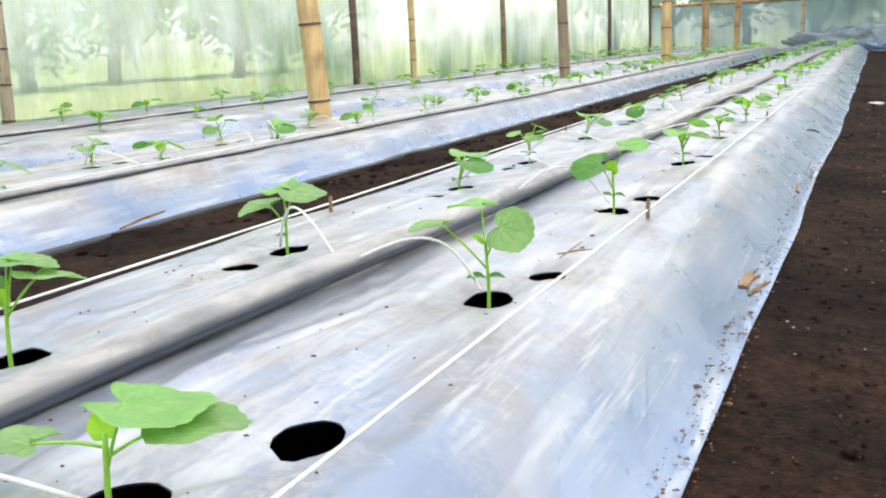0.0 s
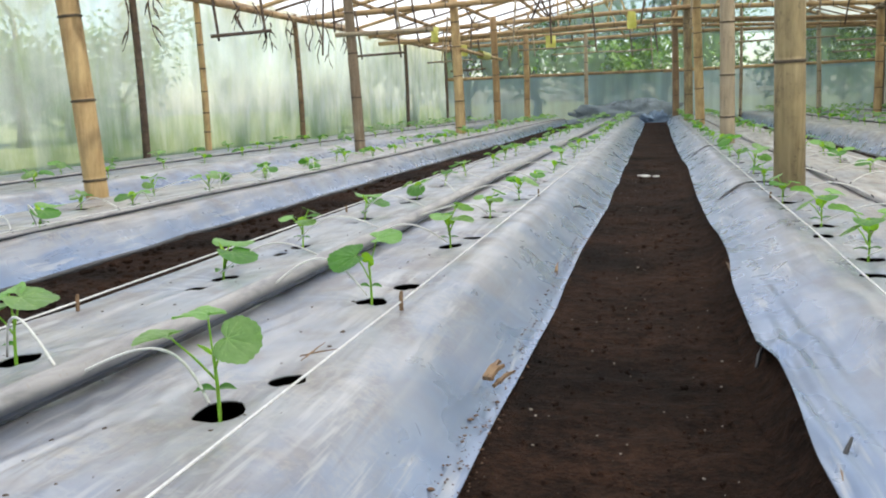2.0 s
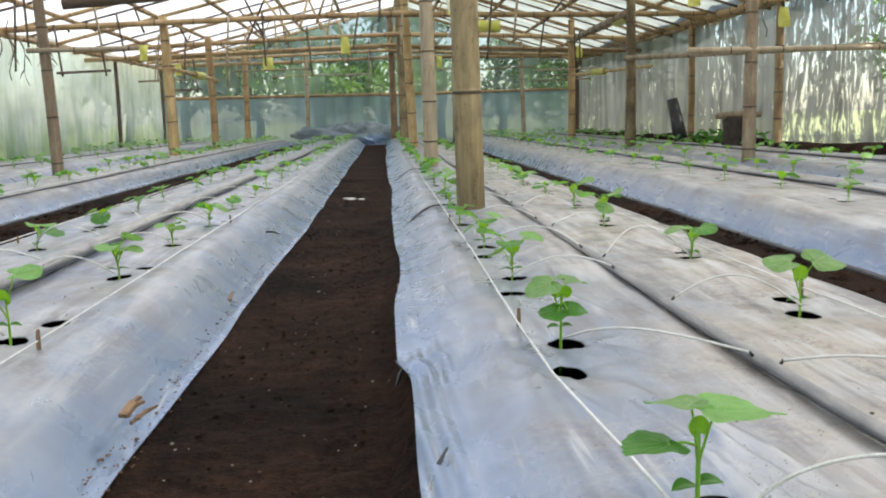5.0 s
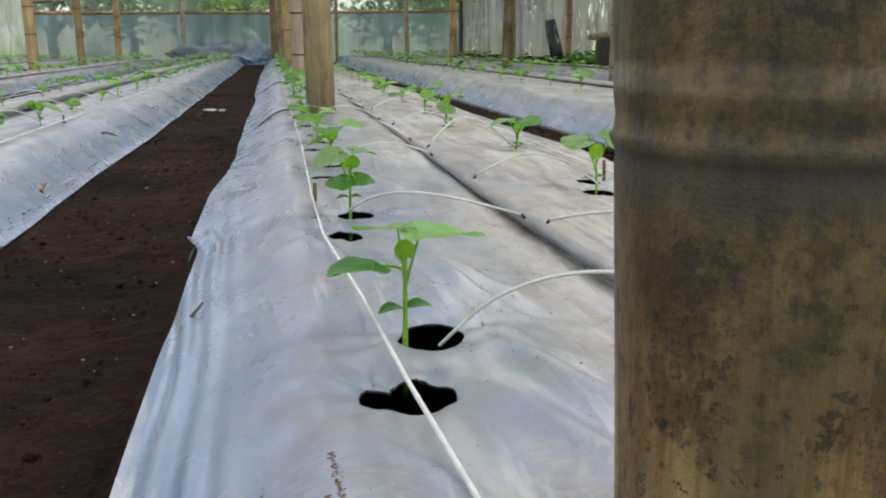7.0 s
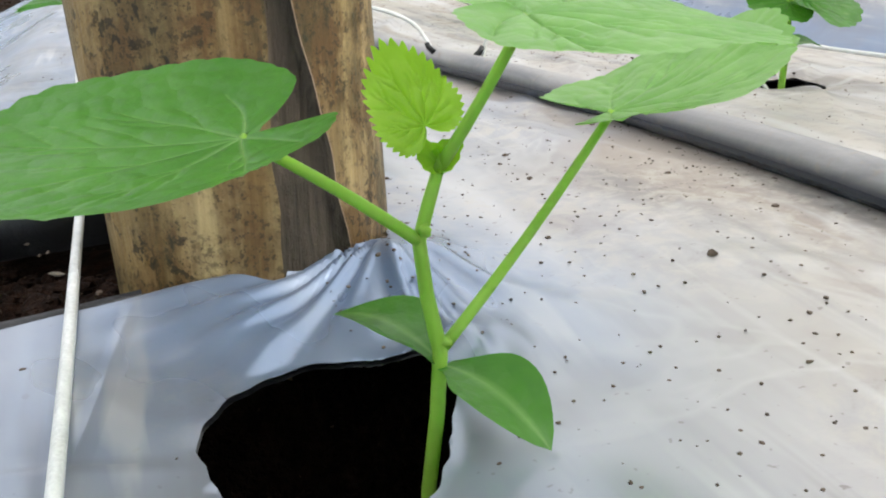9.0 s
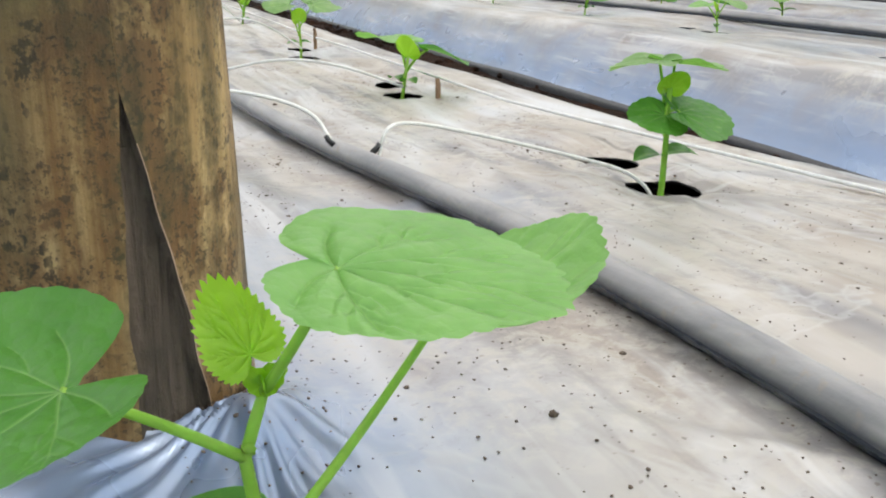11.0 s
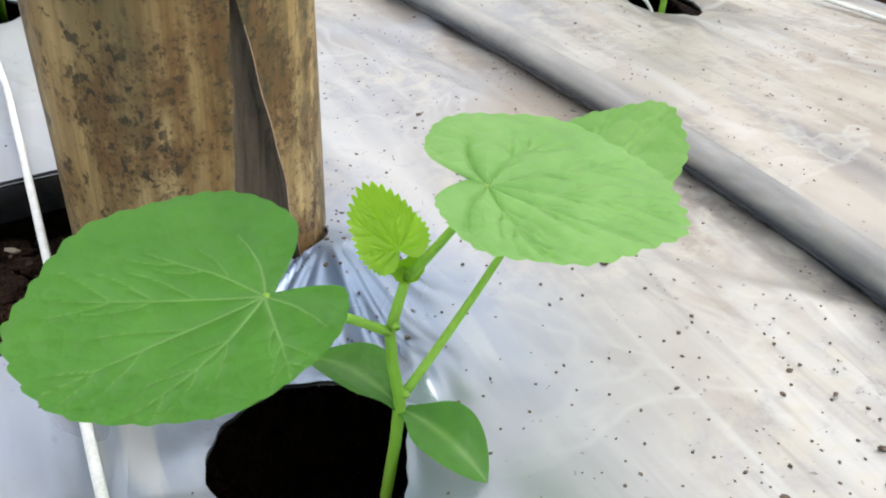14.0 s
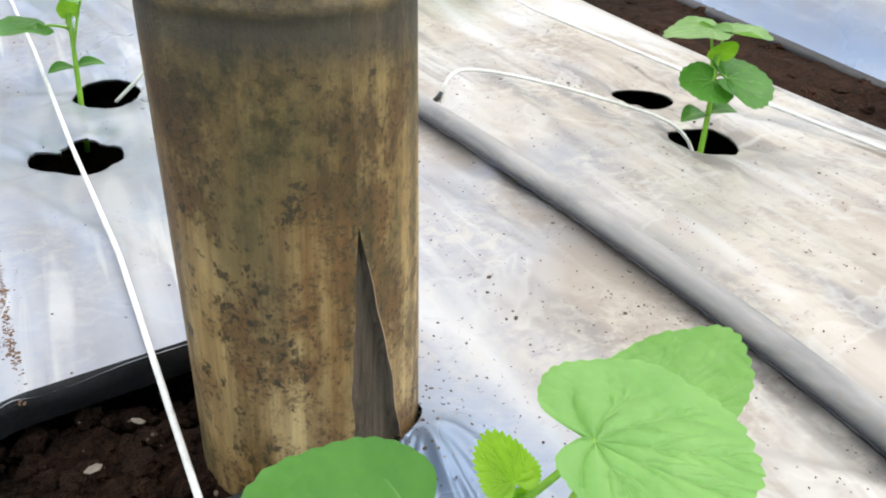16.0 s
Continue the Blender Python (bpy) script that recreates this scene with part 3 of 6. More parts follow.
def build_bed(key, xs, ys, holes, label, seed, slit=False):
    xl, sl, sr, xr, h = BEDS[key]
    x, y = np.meshgrid(xs, ys)
    sway = 0.016 * vnoise(y * 0.55, 0 * y, seed + 20) + 0.006 * vnoise(y * 2.3, 0 * y, seed + 21)
    foot = np.maximum(smooth01((sl - x) / (sl - xl)), smooth01((x - sr) / (xr - sr)))
    z = bed_height(key, x, y, seed)
    flat = 1 - foot
    z = z + flat * (0.006 * vnoise(x * 3, y * 1.6, seed + 2) + 0.003 * vnoise(x * 9, y * 5, seed + 3))
    z = z + flat * 0.0022 * vnoise(x * 26, y * 5, seed + 4) * (0.5 + 0.5 * vnoise(x * 2, y * 2, seed + 9))
    pleat = np.clip(vnoise(y * 1.3, x * 2, seed + 6), 0, 1)
    z = z + foot * (1 - foot) * 4 * (0.003 * vnoise(y * 5 + x * 3, x * 2, seed + 5) + 0.0055 * (1.0 if key == "b" else 0.3) * np.clip(pleat - 0.25, 0, 1) * vnoise(y * 16 + x * 2, x * 3, seed + 7))
    x2 = x + sway * foot + foot * 0.003 * vnoise(y * 3, x * 3, seed + 8)
    if key == "b":
        low = smooth01((0.37 - x) / 0.08) * smooth01((y - 1.2) / 0.2) * (1 - 0.75 * smooth01((y - 2.5) / 0.15))
        z = z + low * 0.0075 * np.sin(x * 175 + 6.0 * y + 2.5 * vnoise(y * 2.2, 4 * x, 3)) * (0.55 + 0.45 * vnoise(y * 3.0, x * 9, 14))
        # the edge hangs free above the path, low again farther off
        rise = 0.066 - 0.036 * smooth01((y - 3.0) / 2.0)
        side = smooth01((sl - x) / (sl - xl))
        z = z + rise * side ** 2
        x2 = x2 + side * (0.017 - 0.020 * smooth01((y - 2.515) / 0.02) + 0.012 * smooth01((y - 3.0) / 1.5))
        # a loose skirt along the near stretch, its far end turned out to a corner
        skirt = smooth01((0.315 - x) / 0.07) * (1 - smooth01((y - 2.515) / 0.025))
        turned = skirt * np.exp(-(np.minimum(y - 2.515, 0) / 0.05) ** 2)
        x2 = x2 - 0.8 * sway * foot * smooth01((3.5 - y) / 0.5) - 0.024 * turned
        z = z + 0.010 * turned * smooth01((0.29 - x) / 0.04)
    # folds that run out from every planting hole
    cut = np.zeros(x.shape, bool)
    px, py = x2.copy(), y.copy()
    for n, (hx, hy, rx, ry) in enumerate(holes):
        rows = np.where((ys > hy - 0.45) & (ys < hy + 0.45))[0]
        if len(rows) == 0:
            continue
        sel = slice(rows[0], rows[-1] + 1)
        dx, dy = x2[sel] - hx, y[sel] - hy
        r, ang = np.hypot(dx / rx, dy / ry), np.arctan2(dy, dx)
        z[sel] += 0.0045 * flat[sel] * (1 - np.exp(-np.maximum(r - 1, 0) * 1.2)) * np.exp(-np.maximum(r - 1, 0) / 1.6) * np.sin(ang * 7 + n * 1.7 + 2 * vnoise(ang, r * 0, n))
        z[sel] -= 0.008 * np.exp(-np.maximum(r - 1, 0) * 1.4)
        rim = hole_rim(ang, n)
        inside = r < rim
        fresh = inside & ~cut[sel]
        px[sel] = np.where(fresh, hx + dx * rim / np.maximum(r, 1e-6), px[sel])
        py[sel] = np.where(fresh, hy + dy * rim / np.maximum(r, 1e-6), py[sel])
        cut[sel] |= inside
    if slit:
        near, far = slit_edges(x2)
        mid, half = (near + far) / 2, (far - near) / 2
        within = (x2 > SLIT_X0) & (x2 < SLIT_X1)
        s = (y - mid) / np.maximum(half, 1e-4)
        gone = within & (np.abs(s) < 1)
        py = np.where(gone & ~cut, mid + np.where(s < 0, -1, 1) * half, py)
        cut |= gone
        # the film is drawn up in pleats to a point beside the post
        sx, sy = px - 0.0175, py - 0.002
        d = np.hypot(sx - 0.611, sy - 1.070)
        z = z + smooth01((1.10 - sy) / 0.05) * 0.008 * np.exp(-(d / 0.03) ** 2)
        for x0, y0, x1, y1, amp, wide in ((0.611, 1.073, 0.6025, 0.985, 0.0075, 0.0034), (0.612, 1.073, 0.6155, 0.970, 0.0065, 0.0034), (0.614, 1.072, 0.631, 0.965, 0.0045, 0.0045),
                                           (0.617, 1.080, 0.655, 1.00, 0.004, 0.005)):
            ux, uy = x1 - x0, y1 - y0
            long = math.hypot(ux, uy)
            along = ((sx - x0) * ux + (sy - y0) * uy) / long ** 2
            off = ((sx - x0) * uy - (sy - y0) * ux) / long
            spread = wide * (0.55 + 0.9 * np.clip(along, 0, 1.3))
            z = z + 0.75 * amp * np.exp(-(off / spread) ** 2) * smooth01((along - 0.02) / 0.35) * (1 - smooth01((along - 0.55) / 0.75))
        fx, fy = sx - 0.613, sy - 1.076
        far, ang = np.hypot(fx, fy), np.arctan2(-fy, -fx)
        inside = smooth01((ang - 0.05) / 0.10) * (1 - smooth01((ang - 0.95) / 0.25)) * (fx < 0)
        z = z + inside * 0.0028 * np.sin(ang * 30 + 0.6 * np.sin(ang * 9)) * smooth01(far / 0.03) * np.exp(-(far / 0.085) ** 2)
        # edge of the hole drawn up against the stem
        z = z + 0.010 * np.exp(-((sx - 0.607) ** 2 + (sy - 0.975) ** 2) / 0.018 ** 2)
        # diagonal creases across the top in front of the post's far side
        for cx, cy, turn, amp in ((0.625, 1.53, 0.36, 0.015), (0.665, 1.50, 0.40, 0.012), (0.60, 1.40, 0.42, 0.011), (0.705, 1.46, 0.42, 0.009), (0.60, 1.95, 0.34, 0.015), (0.645, 1.90, 0.36, 0.008), (0.57, 1.90, 0.30, 0.006), (0.62, 2.75, 0.4, 0.007), (0.98, 1.05, 0.2, 0.003)):
            u = (px - cx) * math.cos(turn) + (py - cy) * math.sin(turn) * 0.6
            v = -(px - cx) * math.sin(turn) + (py - cy) * math.cos(turn)
            z = z + amp * np.exp(-(u / 0.014) ** 2) * np.exp(-(v / 0.16) ** 2)
    if key == "a":
        for cx, cy, turn, amp in ((-0.56, 1.74, -0.30, 0.006), (-0.59, 1.70, -0.32, 0.007), (-0.62, 1.72, -0.28, 0.005), (-0.53, 1.62, -0.2, 0.004), (-0.55, 2.42, -0.3, 0.005), (-0.60, 2.40, -0.3, 0.005), (-0.56, 3.1, -0.3, 0.005)):
            u = (px - cx) * math.cos(turn) + (py - cy) * math.sin(turn) * 0.6
            v = -(px - cx) * math.sin(turn) + (py - cy) * math.cos(turn)
            z = z + amp * np.exp(-(u / 0.011) ** 2) * np.exp(-(v / 0.15) ** 2)
    if key in "ab":
        rc = random.Random(seed + 90)
        for n in range(150):
            cx, cy = rc.uniform(sl, sr), 0.8 + 3.6 * rc.random() ** 1.4
            turn, amp, wide, long = rc.gauss(0.0, 0.32), rc.uniform(0.0012, 0.0042), rc.uniform(0.008, 0.013), rc.uniform(0.06, 0.22)
            if key == "b" and abs(cx - 0.60) < 0.10 and cy < 1.15:
                continue
            rows = np.where((ys > cy - 2.2 * long) & (ys < cy + 2.2 * long))[0]
            sel = slice(rows[0], rows[-1] + 1)
            qx, qy = px[sel] - cx, py[sel] - cy
            off, along = qx * math.cos(turn) + qy * math.sin(turn), -qx * math.sin(turn) + qy * math.cos(turn)
            z[sel] += amp * np.exp(-(off / wide) ** 2 - (along / long) ** 2) * (1 - 0.8 * (off > 0) * np.minimum(1, np.abs(off) / wide))
    faces = grid_faces(len(xs), len(ys))
    keep = ~cut.reshape(-1)[faces].all(1)
    faces = faces[keep]
    used = np.unique(faces)
    back = np.full(x.size, -1)
    back[used] = np.arange(len(used))
    verts = np.stack([px, py, np.maximum(z, 0.003)], -1).reshape(-1, 3)[used]
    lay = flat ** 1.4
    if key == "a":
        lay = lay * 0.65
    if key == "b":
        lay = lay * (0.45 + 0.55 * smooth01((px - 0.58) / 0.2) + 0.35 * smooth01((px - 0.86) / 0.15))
    # mask lowered round the pleats, so the base colour paints their dark reflections
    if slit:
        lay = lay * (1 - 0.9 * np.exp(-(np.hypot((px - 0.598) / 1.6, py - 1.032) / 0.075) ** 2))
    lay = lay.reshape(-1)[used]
    quads = back[faces]
    count = len(verts)
    # the black underside of the film, where the holes let one look at it
    close = quads[(verts[quads[:, 0], 1] < 5.0) & (verts[quads[:, 0], 1] > 0.7)] if key in "ab" else quads[:0]
    verts = np.concatenate([verts, verts - np.array((0, 0, 0.0022))]) if len(close) else verts
    lay = np.concatenate([lay, lay]) if len(close) else lay
    index = [0] * len(quads) + [1] * len(close)
    quads = np.concatenate([quads, close[:, ::-1] + count]) if len(close) else quads
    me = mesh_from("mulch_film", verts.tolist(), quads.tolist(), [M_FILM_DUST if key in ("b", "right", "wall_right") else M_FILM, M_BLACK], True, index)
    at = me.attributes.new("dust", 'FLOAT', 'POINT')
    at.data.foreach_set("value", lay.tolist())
    bed = thing("raised_bed", label, "garden bed", "mulched beds")
    part("mulch_film", me, bed)
    HOLES[key] = [v for v in holes if v[1] < 4]
    FILMS[key] = (np.asarray(xs), np.asarray(ys), z)
    # the black hem of the film, standing a little proud of the soil
    for col, out in ((0, -1), (-1, 1)):
        if (key, out) not in HEMS:
            continue
        near = np.where((ys > 1.0) & (ys < 12))[0]
        hv, hf = [], []
        for i in near:
            fx, fy = float(px[i, col]), float(ys[i])
            lift = 0.004 * float(vnoise(fy * 3, 0, seed + 60))
            for ox, oz in ((0.010, -0.012), (0.006, 0.0), (0.007, 0.006 + lift), (0.002, 0.010 + lift), (-0.008, 0.013 + lift)):
                hv.append((fx + out * ox, fy, oz))
        for i in range(len(near) - 1):
            for q in range(4):
                k = i * 5 + q
                hf.append((k, k + 1, k + 6, k + 5))
        part("film_hem", mesh_from("film_hem", hv, hf, M_BLACK), bed, "black rolled hem of the film")
    cx, cy = np.meshgrid(np.linspace(xl + 0.03, xr - 0.03, 24), steps((-1.4, 6, 0.06), (6, 21.3, 0.3)))
    cz = bed_height(key, cx, cy, seed) * 0.10 + 0.006 * vnoise(cx * 25, cy * 25, seed + 40) - 0.012
    part("soil_core", mesh_from("soil_core", np.stack([cx, cy, cz], -1).reshape(-1, 3).tolist(), grid_faces(24, cx.shape[0]).tolist(), M_SHADE_SOIL), bed, "dark soil under the film")
    return bed


PITCH = 0.645
ROW = {  # x of the row, first stem, offset of the spare hole, how far the row runs
    "a_right": (-0.470, 1.317, (0.035, 0.150)), "a_left": (-0.930, 1.54, (-0.01, -0.12)),
    "b_left": (0.525, 1.72, (-0.02, -0.185)), "b_right": (1.035, 1.36, (0.035, 0.14)),
    "left_right": (-2.02, 1.83, (0.0, 0.13)), "left_left": (-2.26, 1.75, (0.0, 0.13)),
    "far_left": (-3.27, 2.2, (0.0, 0.13)), "far_left_b": (-3.85, 2.5, (0.0, 0.13)),
    "right_left": (2.08, 2.0, (0.0, 0.13)), "right_right": (2.56, 2.3, (0.0, 0.13)),
    "far_right": (3.50, 2.6, (0.0, 0.13)), "far_right_b": (4.05, 2.9, (0.0, 0.13)),
}
STEMS = {
    "a_right": [1.305, 1.937, 2.61, 3.306, 3.935, 4.54], "a_left": [1.565, 2.155, 2.89, 3.41, 4.03],
    "b_left": [1.698, 2.415, 3.08, 3.66], "b_right": [1.366, 2.045, 2.61, 3.32, 4.16, 4.83],
}
rng = random.Random(11)
SITES = {}
for key, (rx, first, spare) in ROW.items():
    ys = list(STEMS.get(key, [first]))
    while ys[-1] < 20.4:
        ys.append(ys[-1] + PITCH * rng.uniform(0.93, 1.07))
    SITES[key] = [(-0.525, v) if key == "a_right" and n == 0 else (rx + rng.uniform(-0.025, 0.025) * (0.3 if n < 4 else 1), v) for n, v in enumerate(ys)]


def holes_for(*keys):
    out = []
    for key in keys:
        dx, dy = ROW[key][2]
        for n, (px, py) in enumerate(SITES[key]):
            if key == "b_left" and n == 0:
                out += [(0.487, 1.552, 0.026, 0.027), (0.509, 1.545, 0.031, 0.040), (0.545, 1.703, 0.033, 0.042)]
                continue
            out.append((px + (0.012 if key[0] == "b" else 0.0), py + 0.008, rng.uniform(0.029, 0.035), rng.uniform(0.036, 0.045)))
            if key == "a_right" and n == 0:
                out.append((-0.449, 1.458, 0.029, 0.047))
                continue
            if rng.random() < 0.8 or n < 4:
                out.append((px + dx, py + dy, rng.uniform(0.023, 0.030), rng.uniform(0.025, 0.038)))
    return out


def soil_side():
    """The dark soil of the bed that shows below the hanging film edge."""
    ys = steps((-1.4, 1.0, 0.1), (1.0, 5.0, 0.02), (5.0, 21.3, 0.15))
    verts, faces = [], []
    for y in ys:
        top = 0.060 - 0.034 * float(smooth01(np.array((y - 3.0) / 2.0)))
        for k, (px, u) in enumerate(((0.226, -0.02), (0.248, 0.25), (0.262, 0.62), (0.285, 1.0), (0.34, 1.05))):
            verts.append((px + 0.008 * float(vnoise(y * 9, k * 0.7, 95)) + 0.004 * float(vnoise(y * 31, k, 96)), y, max(-0.012, top * u) + 0.004 * float(vnoise(y * 24, k * 1.3, 97))))
    for j in range(len(ys) - 1):
        for i in range(4):
            k = j * 5 + i
            faces.append((k, k + 1, k + 6, k + 5))
    return tagged(part("bed_soil", mesh_from("bed_soil", verts, faces, M_SOIL)), "dark crumbly soil side of the raised bed", "soil", kind="structure")


soil_side()
NEAR_HOLE = (0.583, 0.956, 0.036, 0.043)
build_bed("b", steps((0.245, 0.37, 0.0045), (0.37, 0.56, 0.0035), (0.56, 0.662, 0.0016), (0.662, 1.38, 0.0075)), steps((-1.5, 0.5, 0.05), (0.5, 0.88, 0.008), (0.88, 0.97, 0.0035), (0.97, 1.09, 0.002), (1.09, 1.16, 0.0035), (1.16, 1.85, 0.006), (1.85, 5.2, 0.014), (5.2, 21.4, 0.035)),
          [NEAR_HOLE] + holes_for("b_left", "b_right"), "low raised bed under dusty silver mulch film with round planting holes", 1, True)
build_bed("a", steps((-1.32, -0.160, 0.009)), steps((-1.5, 0.9, 0.06), (0.9, 3.2, 0.009), (3.2, 6, 0.02), (6, 21.4, 0.04)),
          holes_for("a_right", "a_left"), "low raised bed under silver mulch film with a smooth sloping side", 2)
for key, rows, seed, label in (("left", ("left_right", "left_left"), 3, "raised bed under silver mulch film beside a row of posts"),
                               ("wall_left", ("far_left", "far_left_b"), 4, "raised bed under silver mulch film along the sheet wall"),
                               ("right", ("right_left", "right_right"), 5, "raised bed under bluish silver mulch film with a broad side"),
                               ("wall_right", ("far_right", "far_right_b"), 6, "raised bed under silver mulch film by the torn wall")):
    xl, _, _, xr, _ = BEDS[key]
    build_bed(key, steps((xl, xr, 0.017)), steps((-1.5, 1.5, 0.1), (1.5, 9, 0.022), (9, 21.4, 0.05)), holes_for(*rows), label, seed)


def top_of(key, x, y):
    return float(bed_height(key, np.array(float(x)), np.array(float(y)), {"b": 1, "a": 2, "left": 3, "wall_left": 4, "right": 5, "wall_right": 6}[key]))


# ---- bamboo ----
def culm(p, q, r0, r1, gap=0.32, sides=12, bend=0.0, seed=0, first=None):
    """A bamboo pole with swollen nodes from p to q."""
    rg = random.Random(seed)
    p, q = Vector(p), Vector(q)
    length = (q - p).length
    cuts, at = [0.0], first if first is not None else gap * rg.uniform(0.3, 1)
    nodes = []
    while at < length - 0.03:
        nodes.append(at)
        cuts += [at - 0.016, at - 0.006, at, at + 0.007, at + 0.02]
        at += gap * rg.uniform(0.85, 1.15)
    cuts.append(length)
    cuts = sorted(c for c in cuts if 0 <= c <= length)
    side = (q - p).orthogonal().normalized()
    pts, radii = [], []
    for c in cuts:
        r = r0 + (r1 - r0) * c / length
        near = min((abs(c - n) for n in nodes), default=1)
        r *= 1.13 if near < 0.001 else 0.97 if 0.005 < near < 0.008 else 1.0
        pts.append(p.lerp(q, c / length) + side * bend * math.sin(math.pi * c / length))
        radii.append(r)
    v, f = tube(pts, radii, sides)
    index = []
    for i in range(len(pts) - 1):
        c = (cuts[i] + cuts[i + 1]) / 2
        index += [1 if min((abs(c - n) for n in nodes), default=1) < 0.0045 else 0] * sides
    return v, f, index + [0, 0]


def bamboo_post(p, q, r0, r1, mat, label, seed, gap=0.32, bend=0.0, first=None, group="roof posts"):
    v, f, index = culm(p, q, r0, r1, gap, 14, bend, seed, first)
    o = Vector(p)
    me = mesh_from("culm", [x - o for x in v], f, [mat, M_RING], True, index)
    ob = part("bamboo_post", me)
    ob.location = o
    return tagged(ob, label, "post", group)


def near_post():
    """The thick spotted post with a split running up from its foot."""
    base, top = Vector((POST_X + 0.006, POST_Y + 0.003, -0.02)), Vector((POST_X - 0.105, POST_Y - 0.012, 2.75))
    nodes = (0.400, 0.80, 1.17, 1.52, 1.85, 2.2, 2.5)
    zs = sorted(set([round(0.006 * i, 4) for i in range(0, 92)] + [0.55 + 0.1 * i for i in range(23)] + [n + d for n in nodes for d in (-0.016, -0.006, 0, 0.007, 0.02)]))
    sides = 176
    verts, faces, index = [], [], []
    split = -1.36
    for zi in zs:
        u = zi / 2.77
        c = base.lerp(top, u)
        near = min(abs(zi - n) for n in nodes)
        r0 = (POST_R + 0.001) * (1.03 if near < 0.001 else 0.99 if 0.005 < near < 0.008 else 1.0)
        width = max(0.004, max(0.0, (0.304 - zi) / 0.19) ** 0.8 * 0.36)
        width *= 1 + 0.06 * math.sin(zi * 90) + 0.04 * math.sin(zi * 210)
        for k in range(sides):
            w = 2 * math.pi * k / sides
            off = math.atan2(math.sin(w), math.cos(w))
            if abs(off) < 0.216:
                off = off / 0.2142 * width
            elif abs(off) < 0.252:
                off = math.copysign(width + 0.011 * min(1, width / 0.1), off)
            elif abs(off) < 0.65:
                off = math.copysign(width + 0.011 + (abs(off) - 0.25) / 0.4 * (0.639 - width), off)
            r = r0 * (1 + 0.012 * math.sin(w * 2 + 1) + 0.008 * math.sin(w * 5 + zi * 9))
            if zi < 0.304 and abs(off) < width * 0.99:
                r -= 0.0045 * min(1, width / 0.05)
            w = off + split + 0.18 * max(0.0, 0.304 - zi) / 0.19
            verts.append((c.x + r * math.cos(w), c.y + r * math.sin(w), c.z))
    for i in range(len(zs) - 1):
        zm = (zs[i] + zs[i + 1]) / 2
        for k in range(sides):
            q = (k + 1) % sides
            faces.append((i * sides + k, i * sides + q, (i + 1) * sides + q, (i + 1) * sides + k))
            w = 2 * math.pi * (k + 0.5) / sides
            off = math.atan2(math.sin(w), math.cos(w))
            ring = min(abs(zm - n) for n in nodes) < 0.001
            index.append(2 if zm < 0.304 and abs(off) < 0.2 else 3 if zm < 0.29 and 0.215 <= off < 0.25 else 1 if ring else 0)
    faces.append(tuple((len(zs) - 1) * sides + k for k in range(sides)))
    index.append(0)
    me = mesh_from("culm", verts, faces, [M_NEAR, M_SCAR, M_CRACK, M_SPLIT], True, index)
    ob = part("bamboo_post", me)
    return tagged(ob, "thick mould-spotted bamboo post split open at its foot", "post", "roof posts")


near_post()
POSTS = [  # foot, head, radii, material, label
    ((0.600, 4.90, 0), (0.52, 4.75, 2.75), 0.062, 0.050, M_DARK, "thick brown weathered bamboo post through the mulch film"),
    ((0.610, 8.55, 0), (0.56, 8.45, 2.75), 0.058, 0.050, M_GREY, "grey-tan bamboo post with dark node rings"),
    ((0.640, 13.9, 0), (0.50, 13.4, 2.75), 0.060, 0.052, M_TAN, "tan bamboo post in the middle row"),
    ((0.560, 16.2, 0), (0.50, 16.2, 2.75), 0.07, 0.06, M_DARK, "dark bamboo post in the middle row"),
    ((0.45, 20.6, 0), (0.40, 20.6, 2.75), 0.07, 0.06, M_POST, "brown bamboo post by the end net"),
    ((-2.52, 4.86, 0), (-2.62, 4.80, 1.72), 0.055, 0.050, M_TAN, "tan bamboo post leaning at the bed"),
    ((-2.58, 9.15, 0), (-2.66, 9.15, 1.85), 0.050, 0.042, M_GREY, "pinkish grey bamboo post in the bed"),
    ((-2.45, 13.1, 0), (-2.50, 13.1, 1.85), 0.070, 0.055, M_TAN, "golden bamboo post with thin node rings"),
    ((-2.42, 15.9, 0), (-2.46, 15.9, 1.85), 0.058, 0.052, M_TAN, "golden bamboo post with thin node rings"),
    ((-2.40, 19.3, 0), (-2.40, 19.3, 1.9), 0.060, 0.052, M_TAN, "golden bamboo post with thin node rings"),
    ((-1.40, 21.3, 0), (-1.40, 21.3, 2.1), 0.045, 0.04, M_GREY, "thin grey bamboo post by the end net"),
    ((3.30, 8.65, 0), (3.30, 8.65, 1.95), 0.058, 0.048, M_GREY, "grey bamboo post with a pale foot"),
    ((3.30, 12.5, 0), (3.30, 12.5, 2.0), 0.070, 0.055, M_DARK, "dark bamboo post with a black-wrapped foot"),
    ((3.30, 16.2, 0), (3.30, 16.2, 2.05), 0.062, 0.05, M_TAN, "tan bamboo post among the seedlings"),
    ((3.15, 20.5, 0), (3.1, 20.5, 2.05), 0.045, 0.04, M_GREY, "thin bamboo post by the end net"),
    ((1.75, 21.3, 0), (1.75, 21.3, 2.3), 0.035, 0.03, M_GREY, "thin bamboo post by the end net"),
    ((3.30, 4.67, 0), (3.30, 4.67, 1.95), 0.055, 0.048, M_TAN, "tan bamboo post with a pale foot"),
]
for n, (p, q, r0, r1, m, label) in enumerate(POSTS):
    bamboo_post(p, q, r0, r1, m, label, n, 0.36, 0.01, 0.33 if n == 1 else 0.62 if n == 0 else 0.20)

